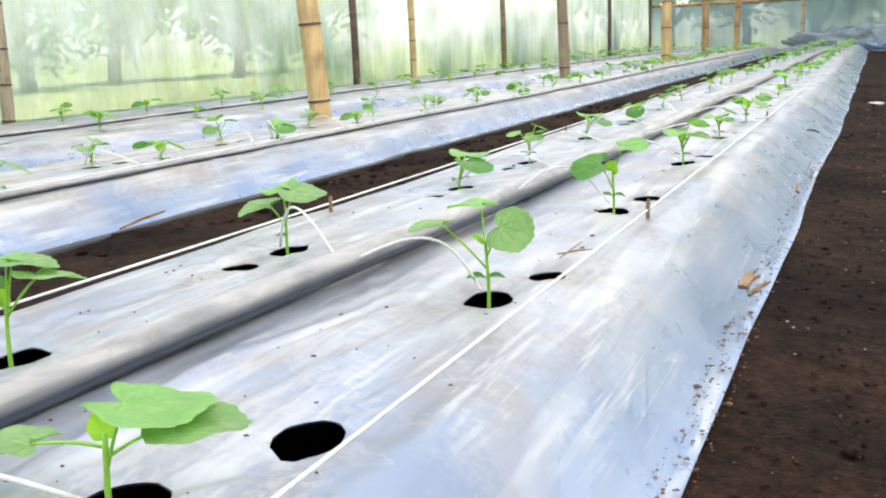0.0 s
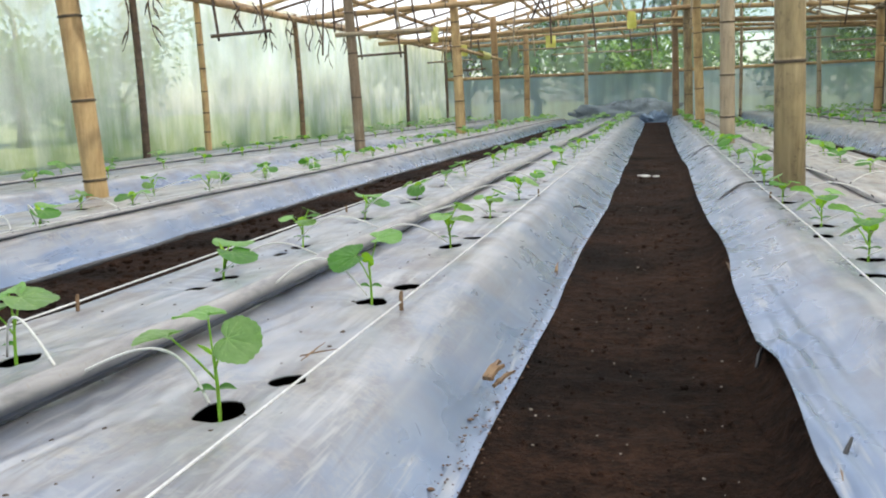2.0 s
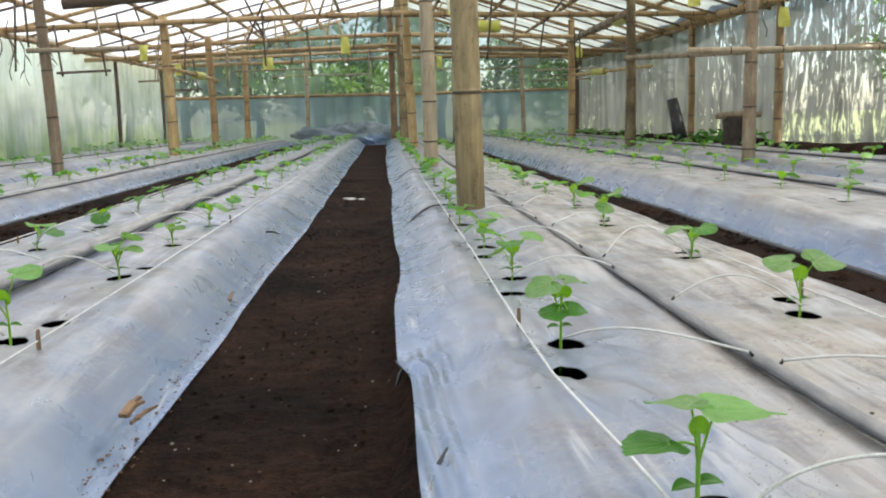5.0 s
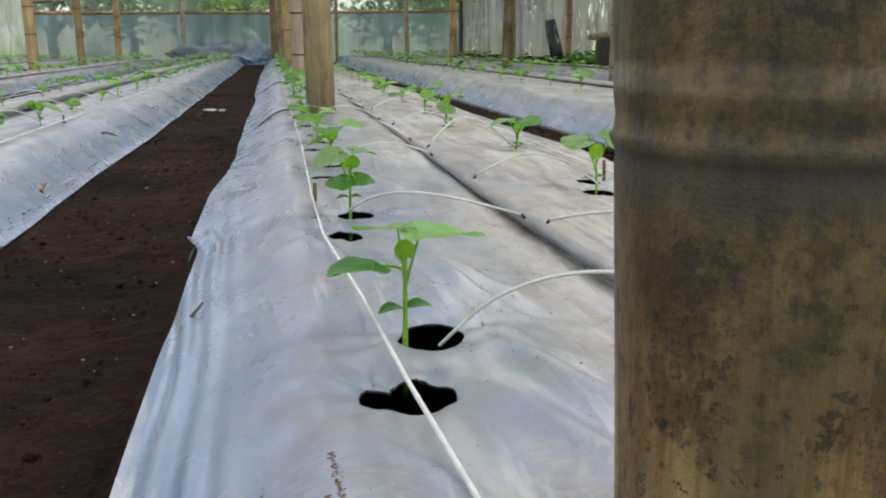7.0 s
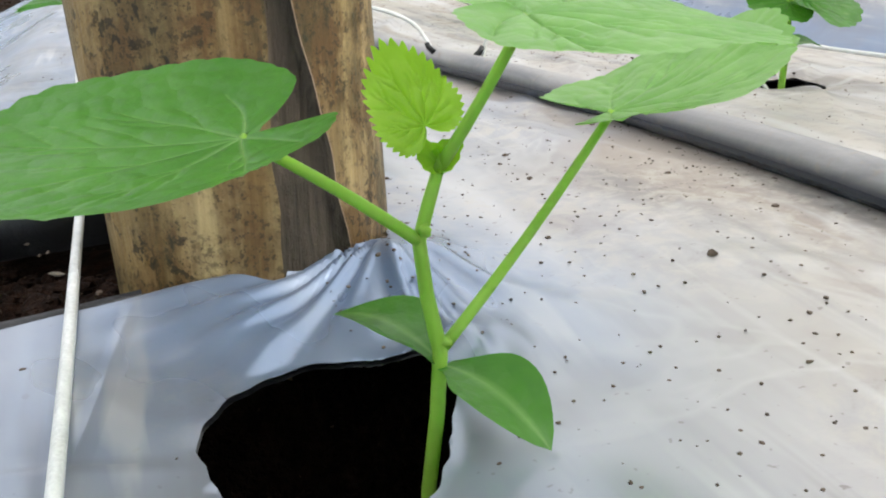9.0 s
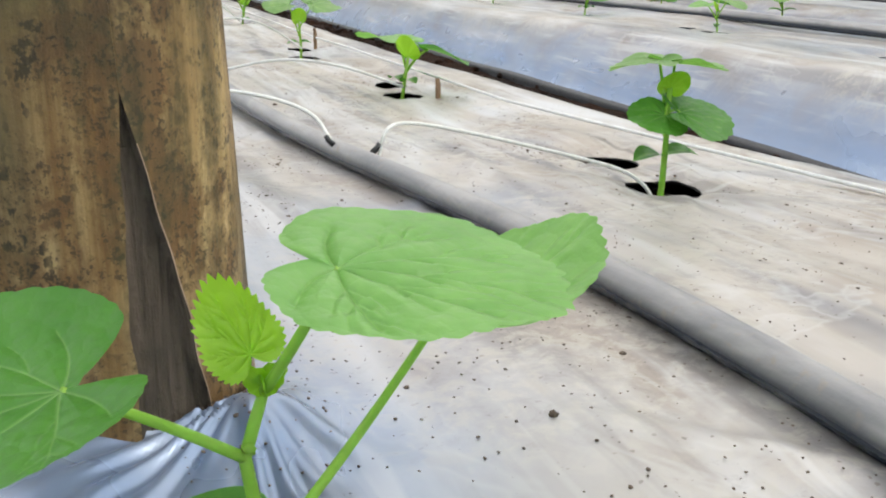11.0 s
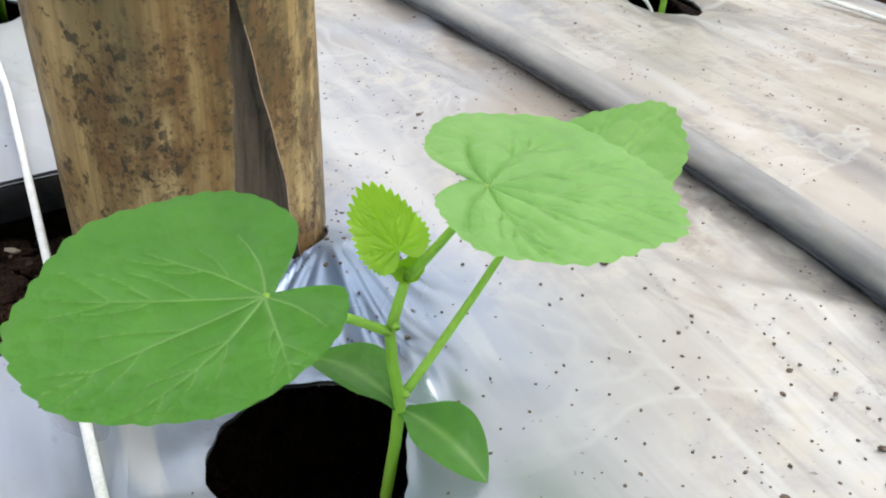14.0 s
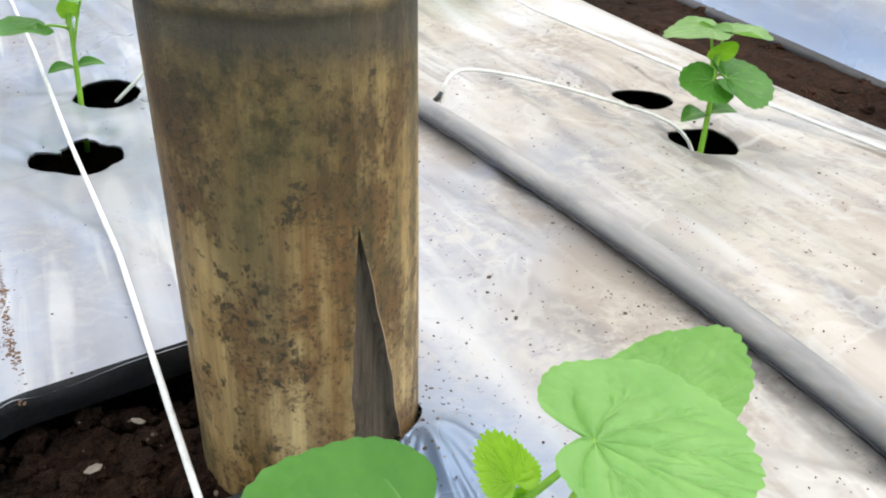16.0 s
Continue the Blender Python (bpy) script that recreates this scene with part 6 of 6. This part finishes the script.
SPECIAL = {
    ("a_left", 0): ((0.004, 0, 0.07), [((0.014, 0, 0.120), 172, 2, (0, 0.12, 1), 0.046, M_LEAF_PALE), ((0.018, 0.004, 0.118), 12, -4, (0, 0.10, 1), 0.052, M_LEAF), ((0.062, 0, 0.106), 6, 0, (0, 0.20, 1), 0.054, M_LEAF), ((-0.012, -0.004, 0.084), 182, 8, (0, -0.15, 1), 0.038, M_LEAF_OLD)], [], 69, (-0.3, 0.2, 0.9, 0.016)),
    ("a_right", 0): ((0.004, 0, 0.062), [((0.030, -0.004, 0.090), 15, -2, (0, 0.10, 1), 0.064, M_LEAF_PALE), ((0.072, 0.002, 0.078), 6, 2, (0, 0.05, 1), 0.052, M_LEAF), ((-0.062, -0.012, 0.048), 196, -4, (0, 0.06, 1), 0.050, M_LEAF)], [], 61, (-0.3, 0.2, 0.9, 0.017)),
    ("a_right", 1): ((0.0, 0, 0.075), [((-0.062, 0, 0.096), 185, -4, (0, -0.02, 1), 0.046, M_LEAF), ((0.026, -0.012, 0.098), 0, -12, (0.1, -0.8, 0.6), 0.044, M_LEAF), ((-0.004, 0, 0.124), 165, 0, (0, 0.02, 1), 0.046, M_LEAF_PALE)], [(200, 0.028), (20, 0.026)], 62, (0.1, -0.5, 0.5, 0.026)),
    ("a_right", 2): ((0.0, 0, 0.08), [((-0.022, -0.01, 0.092), 190, -12, (0, -0.55, 1), 0.056, M_LEAF_OLD), ((0.02, 0, 0.125), 20, 5, (0, -0.3, 1), 0.048, M_LEAF_PALE)], [(180, 0.026), (0, 0.026)], 63, (0.3, -0.3, 0.8, 0.022)),
    ("a_left", 1): ((0.004, 0, 0.08), [((-0.03, 0, 0.082), 180, -6, (0, -0.2, 1), 0.058, M_LEAF), ((0.02, 0, 0.108), 5, -8, (0, -0.15, 1), 0.058, M_LEAF), ((-0.005, 0.005, 0.112), 150, 0, (0, -0.3, 1), 0.045, M_LEAF_PALE)], [(190, 0.024)], 64, None),
    ("b_left", 0): ((0.002, 0, 0.085), [((0.016, -0.006, 0.106), -8, 0, (0, 0.08, 1), 0.062, M_LEAF_PALE), ((-0.004, 0.004, 0.110), 172, 2, (0, 0.18, 1), 0.044, M_LEAF), ((-0.030, -0.010, 0.076), 190, 0, (0, 0.02, 1), 0.044, M_LEAF_OLD)], [(200, 0.028), (10, 0.030)], 65, (-0.1, 0.1, 1.0, 0.015)),
    ("b_left", 1): ((0.002, 0, 0.09), [((-0.018, -0.01, 0.108), 190, -20, (0, -0.25, 1), 0.046, M_LEAF), ((0.010, 0.002, 0.112), 25, -5, (0, -0.1, 1), 0.040, M_LEAF), ((-0.006, -0.02, 0.064), 200, -8, (0, -0.3, 1), 0.036, M_LEAF_OLD), ((0.010, -0.016, 0.066), -8, -6, (0, -0.3, 1), 0.034, M_LEAF_OLD)], [(185, 0.024), (5, 0.024)], 66, (0, -0.5, 0.8, 0.025)),
    ("b_right", 0): ((0.002, 0, 0.088), [((0.005, 0, 0.108), 5, -4, (0, 0.05, 1), 0.046, M_LEAF), ((-0.008, 0.003, 0.110), 172, -6, (0, 0.05, 1), 0.042, M_LEAF), ((0.004, -0.014, 0.070), -12, -10, (0, -0.45, 1), 0.046, M_LEAF_OLD), ((-0.008, -0.012, 0.068), 196, -8, (0, -0.45, 1), 0.034, M_LEAF_OLD)], [(195, 0.034), (-8, 0.034)], 67, (0.1, -0.4, 0.8, 0.02)),
    ("b_right", 2): ((0.0, 0, 0.07), [((-0.02, 0, 0.10), 175, -4, (0, -0.3, 1), 0.05, M_LEAF), ((0.03, 0, 0.10), 5, -2, (0, -0.35, 1), 0.058, M_LEAF)], [(185, 0.026), (5, 0.026)], 68, (-0.2, 0, 0.9, 0.024)),
}
kinds = [seedling(1, 3, 0.062, 0.105), seedling(2, 3, 0.055, 0.12), seedling(3, 4, 0.058, 0.13), seedling(4, 2, 0.06, 0.10), seedling(5, 3, 0.068, 0.12), seedling(6, 4, 0.05, 0.115)]
ROWKEY = {"a": "a", "b": "b", "left_right": "left", "left_left": "left", "far_left": "wall_left", "far_left_b": "wall_left", "right_left": "right", "right_right": "right", "far_right": "wall_right", "far_right_b": "wall_right"}
rp = random.Random(31)
far_v, far_f = [], []
first = {n: True for n in range(len(kinds))}
for key, sites in SITES.items():
    bed = key[0] if key[:2] in ("a_", "b_") else ROWKEY[key]
    for n, (px, py) in enumerate(sites):
        turn, s = rp.uniform(0, 6.28), rp.uniform(0.72, 1.05)
        k = rp.randrange(len(kinds))
        if (key, n) in SPECIAL:
            special((px, py, top_of(bed, px, py) - 0.006), *SPECIAL[(key, n)])
        elif py < 14.2:
            m = pose(px, py, top_of(bed, px, py) - 0.012) @ Euler((0, 0, turn)).to_matrix().to_4x4()
            ob = copy_thing(kinds[k], m)
            ob.scale = (s, s, s)
        else:
            z0 = top_of(bed, px, py)
            for q in range(5):
                w = turn + q * 1.3
                c = Vector((px + 0.05 * s * math.cos(w), py + 0.05 * s * math.sin(w), z0 + 0.08 * s + 0.012 * q))
                m = Matrix.Translation(c) @ Euler((rp.uniform(-0.5, 0.5), rp.uniform(-0.5, 0.5), w)).to_matrix().to_4x4()
                n0 = len(far_v)
                far_v += [m @ Vector(v) for v in ((-0.02, -0.02, 0), (0.03, -0.035, 0.004), (0.055, 0, -0.006), (0.03, 0.035, 0.004), (-0.02, 0.02, 0))]
                far_f.append(tuple(n0 + i for i in range(5)))
            n0 = len(far_v)
            sv, sf = tube([(px, py, z0 - 0.01), (px, py, z0 + 0.1 * s)], 0.004, 4, False)
            far_v += sv
            far_f += [tuple(i + n0 for i in q) for q in sf]
tagged(part("distant_seedlings", mesh_from("distant_seedlings", far_v, far_f, M_LEAF, False)), "far rows of small green melon seedlings", "seedlings", kind="stuff")
for n, ob in enumerate(kinds):
    px, py = ((-3.30, 1.5), (-3.8, 1.8), (2.1, 1.35), (2.6, 1.65), (3.5, 1.9), (4.05, 2.2))[n]
    ob.location = (px, py, 0.12)


# ---- white microtubes from the hose to the plants ----
def microtube(p, q, lift, sway, seed):
    pts = bow(p, q, lift, 14, sway)
    ob = part("drip_microtube", mesh_from("drip_microtube", *tube(pts, 0.0021, 6), M_TUBE))
    return tagged(ob, "thin white drip tube arching from the hose to a plant", "drip tube", "drip tubes")


def free_tube(points):
    """A drip tube through given points, smoothed."""
    pts = [Vector(p) for p in points]
    for _ in range(3):
        pts = [pts[0]] + [q for a, b in zip(pts, pts[1:]) for q in (a.lerp(b, 0.25), a.lerp(b, 0.75))] + [pts[-1]]
    ob = part("drip_microtube", mesh_from("drip_microtube", *tube(pts, 0.0019, 6), M_TUBE))
    return tagged(ob, "thin white drip tube arching from the hose to a plant", "drip tube", "drip tubes")


rm = random.Random(14)
OUTLET = {("b_left", 1): 2.20, ("b_right", 1): 2.145}
for key, hx, bed in (("a_right", -0.75, "a"), ("a_left", -0.75, "a"), ("b_left", 0.829, "b"), ("b_right", 0.829, "b"), ("left_right", -1.94, "left"), ("left_left", -1.94, "left")):
    for n, (px, py) in enumerate(sites for sites in SITES[key] if sites[1] < 6.5):
        hy = OUTLET.get((key, n), py + rm.uniform(-0.25, 0.05))
        if key[0] == "b" and n == 0:
            hy = 1.557 if key == "b_left" else 1.50
        x = hose_x(hx, hy)
        side = 1 if px > x else -1
        z0 = top_of(bed, x, hy) + 0.018
        part("tube_connector", mesh_from("tube_connector", *tube([(x + side * 0.006, hy, z0), (x + side * 0.012, hy, z0 + 0.006), (x + side * 0.014, hy, z0 + 0.010)], [0.0030, 0.0026, 0.0022], 8), M_BAG), HOSES[hx], "small black plastic connector")
        start = (x + side * 0.013, hy, z0 + 0.008)
        if key[0] == "b" and n == 0:
            continue
        microtube(start, (px, py - 0.02, top_of(bed, px, py) + 0.01), rm.uniform(0.03, 0.075), rm.uniform(-0.08, 0.08), n)
free_tube([(0.829, 1.50, 0.158), (0.834, 1.50, 0.182), (0.862, 1.52, 0.184), (0.93, 1.505, 0.170), (1.0, 1.45, 0.156), (1.038, 1.40, 0.148), (1.046, 1.375, 0.115)])
free_tube([(0.803, 1.557, 0.158), (0.790, 1.59, 0.190), (0.70, 1.65, 0.205), (0.61, 1.69, 0.175), (0.552, 1.695, 0.120)])


# ---- film joint, tear and other marks ----
def strip(points, w, mat, name, label, category, lift=0.004):
    """A narrow strip laid across the film, following points."""
    pts = [Vector(p) for p in points]
    verts, faces = [], []
    for i, p in enumerate(pts):
        d = (pts[min(i + 1, len(pts) - 1)] - pts[max(i - 1, 0)]).normalized()
        n = Vector((0, 0, 1))
        s = d.cross(n).normalized() * w * (0.6 + 0.4 * math.sin(math.pi * i / (len(pts) - 1)))
        verts += [p - s, p + n * lift, p + s, p - n * lift]
    for i in range(len(pts) - 1):
        for k in range(4):
            q = (k + 1) % 4
            faces.append((i * 4 + k, i * 4 + q, i * 4 + 4 + q, i * 4 + 4 + k))
    return tagged(part(name, mesh_from(name, verts, faces, mat)), label, category)


def across(y0, x0, x1, skew=0.0):
    return [(x, y0 + skew * (x - x0) + 0.02 * math.sin(x * 30), top_of("b", x, y0) + 0.006) for x in np.linspace(x0, x1, 16)]


edge = []
for v in np.linspace(0.368, 0.535, 18):
    y0 = float(slit_edges(np.array(v))[0])
    edge.append((v, y0 + 0.003, top_of("b", v, y0) - 0.003))
# black band running down from the far edge of the cut
cut_band_v, cut_band_f = [], []
for i, v in enumerate(np.linspace(0.366, 0.60, 40)):
    y0 = float(slit_edges(np.array(v))[1])
    top = top_of("b", v, y0) + 0.001
    cut_band_v += [(v, y0 + 0.002, top), (v, y0 - 0.001, top - 0.006), (v, y0 + 0.001 + 0.002 * math.sin(v * 90), top - 0.015), (v, y0 + 0.004, top - 0.024)]
    if i:
        cut_band_f += [(4 * i - 4 + k, 4 * i + k, 4 * i + k + 1, 4 * i - 3 + k) for k in range(3)]
tagged(part("cut_film_edge", mesh_from("cut_film_edge", cut_band_v, cut_band_f, M_BLACK)), "black band below the far film edge in the cut", "film edge")
strip(edge, 0.006, M_BLACK, "cut_film_edge", "black underside turned up along the cut film", "film edge", 0.0025)
strip(across(4.93, 0.262, 0.60, 0.35), 0.014, M_BLACK, "film_overlap", "black folded edge where two film pieces overlap", "film edge")
strip(across(8.0, 0.27, 0.55, 0.3), 0.012, M_BLACK, "film_overlap", "black folded edge where two film pieces overlap", "film edge")
strip([(-0.235, 4.50, 0.090), (-0.222, 4.56, 0.084), (-0.205, 4.60, 0.072)], 0.010, M_BLACK, "film_slit", "short dark slit torn in the film side", "tear")
strip([(0.262, 2.60, 0.052), (0.247, 2.545, 0.045), (0.240, 2.52, 0.030)], 0.0045, M_BLACK, "film_slit", "curled black corner of torn film", "tear", 0.002)
strip([(0.300, 2.03, 0.085), (0.287, 2.0, 0.075), (0.284, 1.985, 0.065)], 0.0035, M_BLACK, "film_slit", "curled black corner of torn film", "tear", 0.002)


# ---- yellow sticky sheets ----
def sticky_roll(p, length, r, turn=0.0):
    pts = [(-length / 2, 0, 0), (length / 2, 0, 0)]
    v, f = tube(pts, r, 16, False)
    vi, fi = tube(pts, r - 0.004, 16, False)
    n = 16
    rims = [(k, (k + 1) % n, (k + 1) % n + 2 * n, k + 2 * n) for k in range(n)] + [(n + k, n + (k + 1) % n, (k + 1) % n + 3 * n, k + 3 * n) for k in range(n)]
    verts, faces = join((v, f), (vi, fi))
    ob = part("sticky_roll", mesh_from("sticky_roll", verts, faces + rims, M_YELLOW))
    ob.location = p
    ob.rotation_euler = (0, 0, turn)
    return tagged(ob, "yellow sticky insect-trap sheet wrapped round a pole", "insect trap", "insect traps")


def sticky_card(p, w, h, turn):
    verts = []
    for j in range(5):
        for i in range(5):
            verts.append((w * (i / 4 - 0.5), 0.02 * math.sin(i * 0.9 + j), h * (j / 4 - 1)))
    faces = [(j * 5 + i, j * 5 + i + 1, j * 5 + i + 6, j * 5 + i + 5) for j in range(4) for i in range(4)]
    n = len(verts)
    verts += [(x, y + 0.003, z) for x, y, z in verts]
    faces += [tuple(reversed([q + n for q in fc])) for fc in faces]
    ob = part("sticky_card", mesh_from("sticky_card", verts, faces, M_YELLOW))
    ob.location = p
    ob.rotation_euler = (0, 0, turn)
    return tagged(ob, "yellow sticky insect-trap card hanging from a pole", "insect trap", "insect traps")


sticky_roll((-2.26, 4.80, 1.085), 0.26, 0.062, 0.05)
sticky_roll((-1.94, 5.5, 1.16), 0.16, 0.06, 0.6)
sticky_roll((-2.38, 14.6, 1.19), 0.55, 0.055, 1.55)
sticky_roll((1.60, 13.0, 1.66), 0.28, 0.075, 0.0)
sticky_roll((3.30, 12.9, 1.72), 0.62, 0.075, 1.55)
sticky_roll((3.55, 15.3, 1.17), 0.34, 0.05, 1.9)
for n, (p, w, h) in enumerate((((-2.74, 13.0, 1.50), 0.16, 0.24), ((-1.56, 16.0, 1.52), 0.22, 0.24), ((-0.23, 13.0, 1.56), 0.15, 0.26), ((1.14, 16.1, 1.50), 0.12, 0.22), ((0.83, 8.9, 1.55), 0.10, 0.22), ((3.39, 16.0, 1.62), 0.14, 0.24), ((2.83, 8.7, 1.55), 0.14, 0.2), ((3.9, 9.4, 1.45), 0.14, 0.22), ((-3.0, 16.2, 1.45), 0.16, 0.22))):
    sticky_card(p, w * 0.72, h * 0.8, 0.3 * (n % 3) - 0.2)


# ---- heap of net, stumps and bags ----
def heap(name, at, sx, sy, h, mat, label, category, seed, rough=0.25):
    n, rings = 40, 14
    verts, faces = [], []
    for r in range(rings + 1):
        a = math.pi / 2 * r / rings
        for k in range(n):
            w = 2 * math.pi * k / n
            d = 1 + rough * float(vnoise(w * 3, a * 5, seed)) + 0.5 * rough * float(vnoise(w * 9, a * 11, seed + 1))
            verts.append((sx * math.sin(a) * math.cos(w) * d, sy * math.sin(a) * math.sin(w) * d, h * math.cos(a) ** 0.8 * d if r < rings else 0.0))
    for r in range(rings):
        for k in range(n):
            q = (k + 1) % n
            faces.append((r * n + k, r * n + q, (r + 1) * n + q, (r + 1) * n + k))
    ob = part(name, mesh_from(name, verts, faces, mat))
    ob.location = at
    return tagged(ob, label, category)


heap("shade_net", (-0.45, 21.2, 0.0), 1.25, 0.26, 0.40, M_NET, "sagging heap of dark grey shade net by the end wall", "net", 5, 0.28)
heap("blue_sheet", (0.02, 20.75, 0.0), 0.30, 0.18, 0.17, M_BLUE, "crumpled blue plastic sheet beside the net heap", "sheet", 6, 0.5)
for n, (p, sx, h) in enumerate((((4.30, 7.0, 0.13), 0.13, 0.36), ((4.30, 6.62, 0.13), 0.12, 0.34), ((4.30, 6.18, 0.13), 0.085, 0.22))):
    tagged(heap("black_bag", p, sx, sx, h, M_BAG, "black plastic grow bag standing by the wall", "bag", 10 + n, 0.12), group="grow bags")
v, f, i = culm((0, 0, 0), (-0.10, 0.15, 0.62), 0.10, 0.075, 0.9, 14, 0.01, 4)
ob = part("charred_stump", mesh_from("charred_stump", v, f, [M_BAG, M_RING], True, i))
ob.location = (4.22, 13.3, 0.08)
tagged(ob, "charred black wooden stump leaning by the wall", "stump")
v, f = tube([(0, 0, -0.12), (0.01, 0, 0.0), (0, 0.01, 0.18), (0.01, 0, 0.25)], [0.20, 0.185, 0.175, 0.185], 18)
v = [p + Vector((0.02 * float(vnoise(p.x * 9, p.y * 9 + p.z * 4, 5)), 0.02 * float(vnoise(p.x * 9, p.y * 9, 6)), 0)) for p in map(Vector, v)]
stump = part("old_stump", mesh_from("old_stump", v, f, M_CHAR))
stump.location = (4.20, 11.25, 0.20)
tagged(stump, "old dark stump with a flat plank on top", "stump")
v, f = tube([(-0.27, -0.05, 0.27), (0.0, 0.0, 0.285), (0.27, 0.05, 0.28)], [0.035, 0.042, 0.032], 8)
part("plank", mesh_from("plank", v, f, M_GREY), stump, "greyed plank end")


# ---- weeds along the torn wall, strings hanging from the frame ----
rw = random.Random(77)
wv, wf = [], []
for n in range(130):
    px, py = rw.uniform(4.10, 4.42), rw.triangular(10.6, 13.4, 11.9)
    c = Vector((px, py, 0.16 + rw.uniform(0.0, 0.14)))
    m = Matrix.Translation(c) @ Euler((rw.uniform(-0.8, 0.8), rw.uniform(-0.8, 0.8), rw.uniform(0, 6.3))).to_matrix().to_4x4()
    n0, q = len(wv), rw.uniform(0.03, 0.06)
    wv += [m @ Vector(p) for p in ((-q, 0, 0), (0, -q * 0.6, 0.01), (q, 0, -0.01), (0, q * 0.6, 0.01))]
    wf += [(n0, n0 + 1, n0 + 2), (n0, n0 + 2, n0 + 3)]
tagged(part("wall_weeds", mesh_from("wall_weeds", wv, wf, M_LEAF_OLD, False)), "low green weeds along the foot of the wall", "weeds", kind="stuff")
for n, (px, py, z0, z1) in enumerate(((0.82, 8.8, 1.75, 1.25), (0.80, 8.85, 1.75, 1.18), (-3.4, 10.2, 1.62, 1.1), (-3.6, 11.0, 1.62, 1.0), (-3.2, 9.6, 1.62, 1.05), (1.6, 13.0, 1.8, 1.3), (3.8, 9.6, 1.65, 1.2), (-1.2, 13.0, 1.8, 1.4))):
    pts = [(px + 0.03 * math.sin(k * 1.3 + n), py, z0 + (z1 - z0) * k / 7) for k in range(8)]
    tagged(part("hanging_string", mesh_from("hanging_string", *tube(pts, 0.006, 5), M_STRING if n < 2 else M_RUST)), "loose string hanging from the roof frame", "string", "hanging strings")


# ---- dry tendrils by the stained wall, crumbs and scraps ----
rv = random.Random(91)
for n in range(16):
    px, py = rv.uniform(-4.35, -3.7), rv.uniform(7.6, 13.5)
    zt, drop = rv.uniform(1.45, 1.66), rv.uniform(0.18, 0.55)
    ph = rv.uniform(0, 6)
    pts = [(px + 0.035 * math.sin(ph + k * 0.8) + 0.01 * k * math.cos(ph), py + 0.03 * math.cos(ph + k * 1.1), zt - drop * k / 9) for k in range(10)]
    v, f = tube(pts, [0.008 * (1 + 0.5 * math.sin(k * 1.7 + ph)) * (1 - 0.06 * k) for k in range(10)], 5)
    for k in (3, 6):
        a = Vector(pts[k])
        v, f = join((v, f), tube(bow(a, a + Vector((rv.uniform(-0.10, 0.10), rv.uniform(-0.05, 0.05), -rv.uniform(0.05, 0.14))), 0.02, 4), [0.008, 0.010, 0.009, 0.006, 0.003], 5))
    tagged(part("dry_tendril", mesh_from("dry_tendril", v, f, M_RUST)), "dry dark vine tendril hanging from the roof frame", "vine", "dry tendrils")
scatter("foot_crumbs", 900, on_bed("a", -0.205, -0.163, 1.2, 5.0), (0.0006, 0.0026), M_MUD, "brown soil crumbs along the foot of the film", 44, 0.5)
rs = random.Random(12)
for px, py in ((0.470, 1.135), (0.445, 1.085), (0.497, 1.165), (0.42, 1.12)):
    v, f = lump(rs, 0.0036, 0.3, 6, 4)
    ob = part("leaf_scrap", mesh_from("leaf_scrap", [(p.x * 1.5, p.y * 0.8, p.z) for p in v], f, M_PALE, False))
    ob.location = (px, py, 0.128)
    ob.rotation_euler = (0.2, 0.1, rs.uniform(0, 6))
    tagged(ob, "pale scrap of dry leaf on the dark soil", "leaf scrap", "leaf scraps")
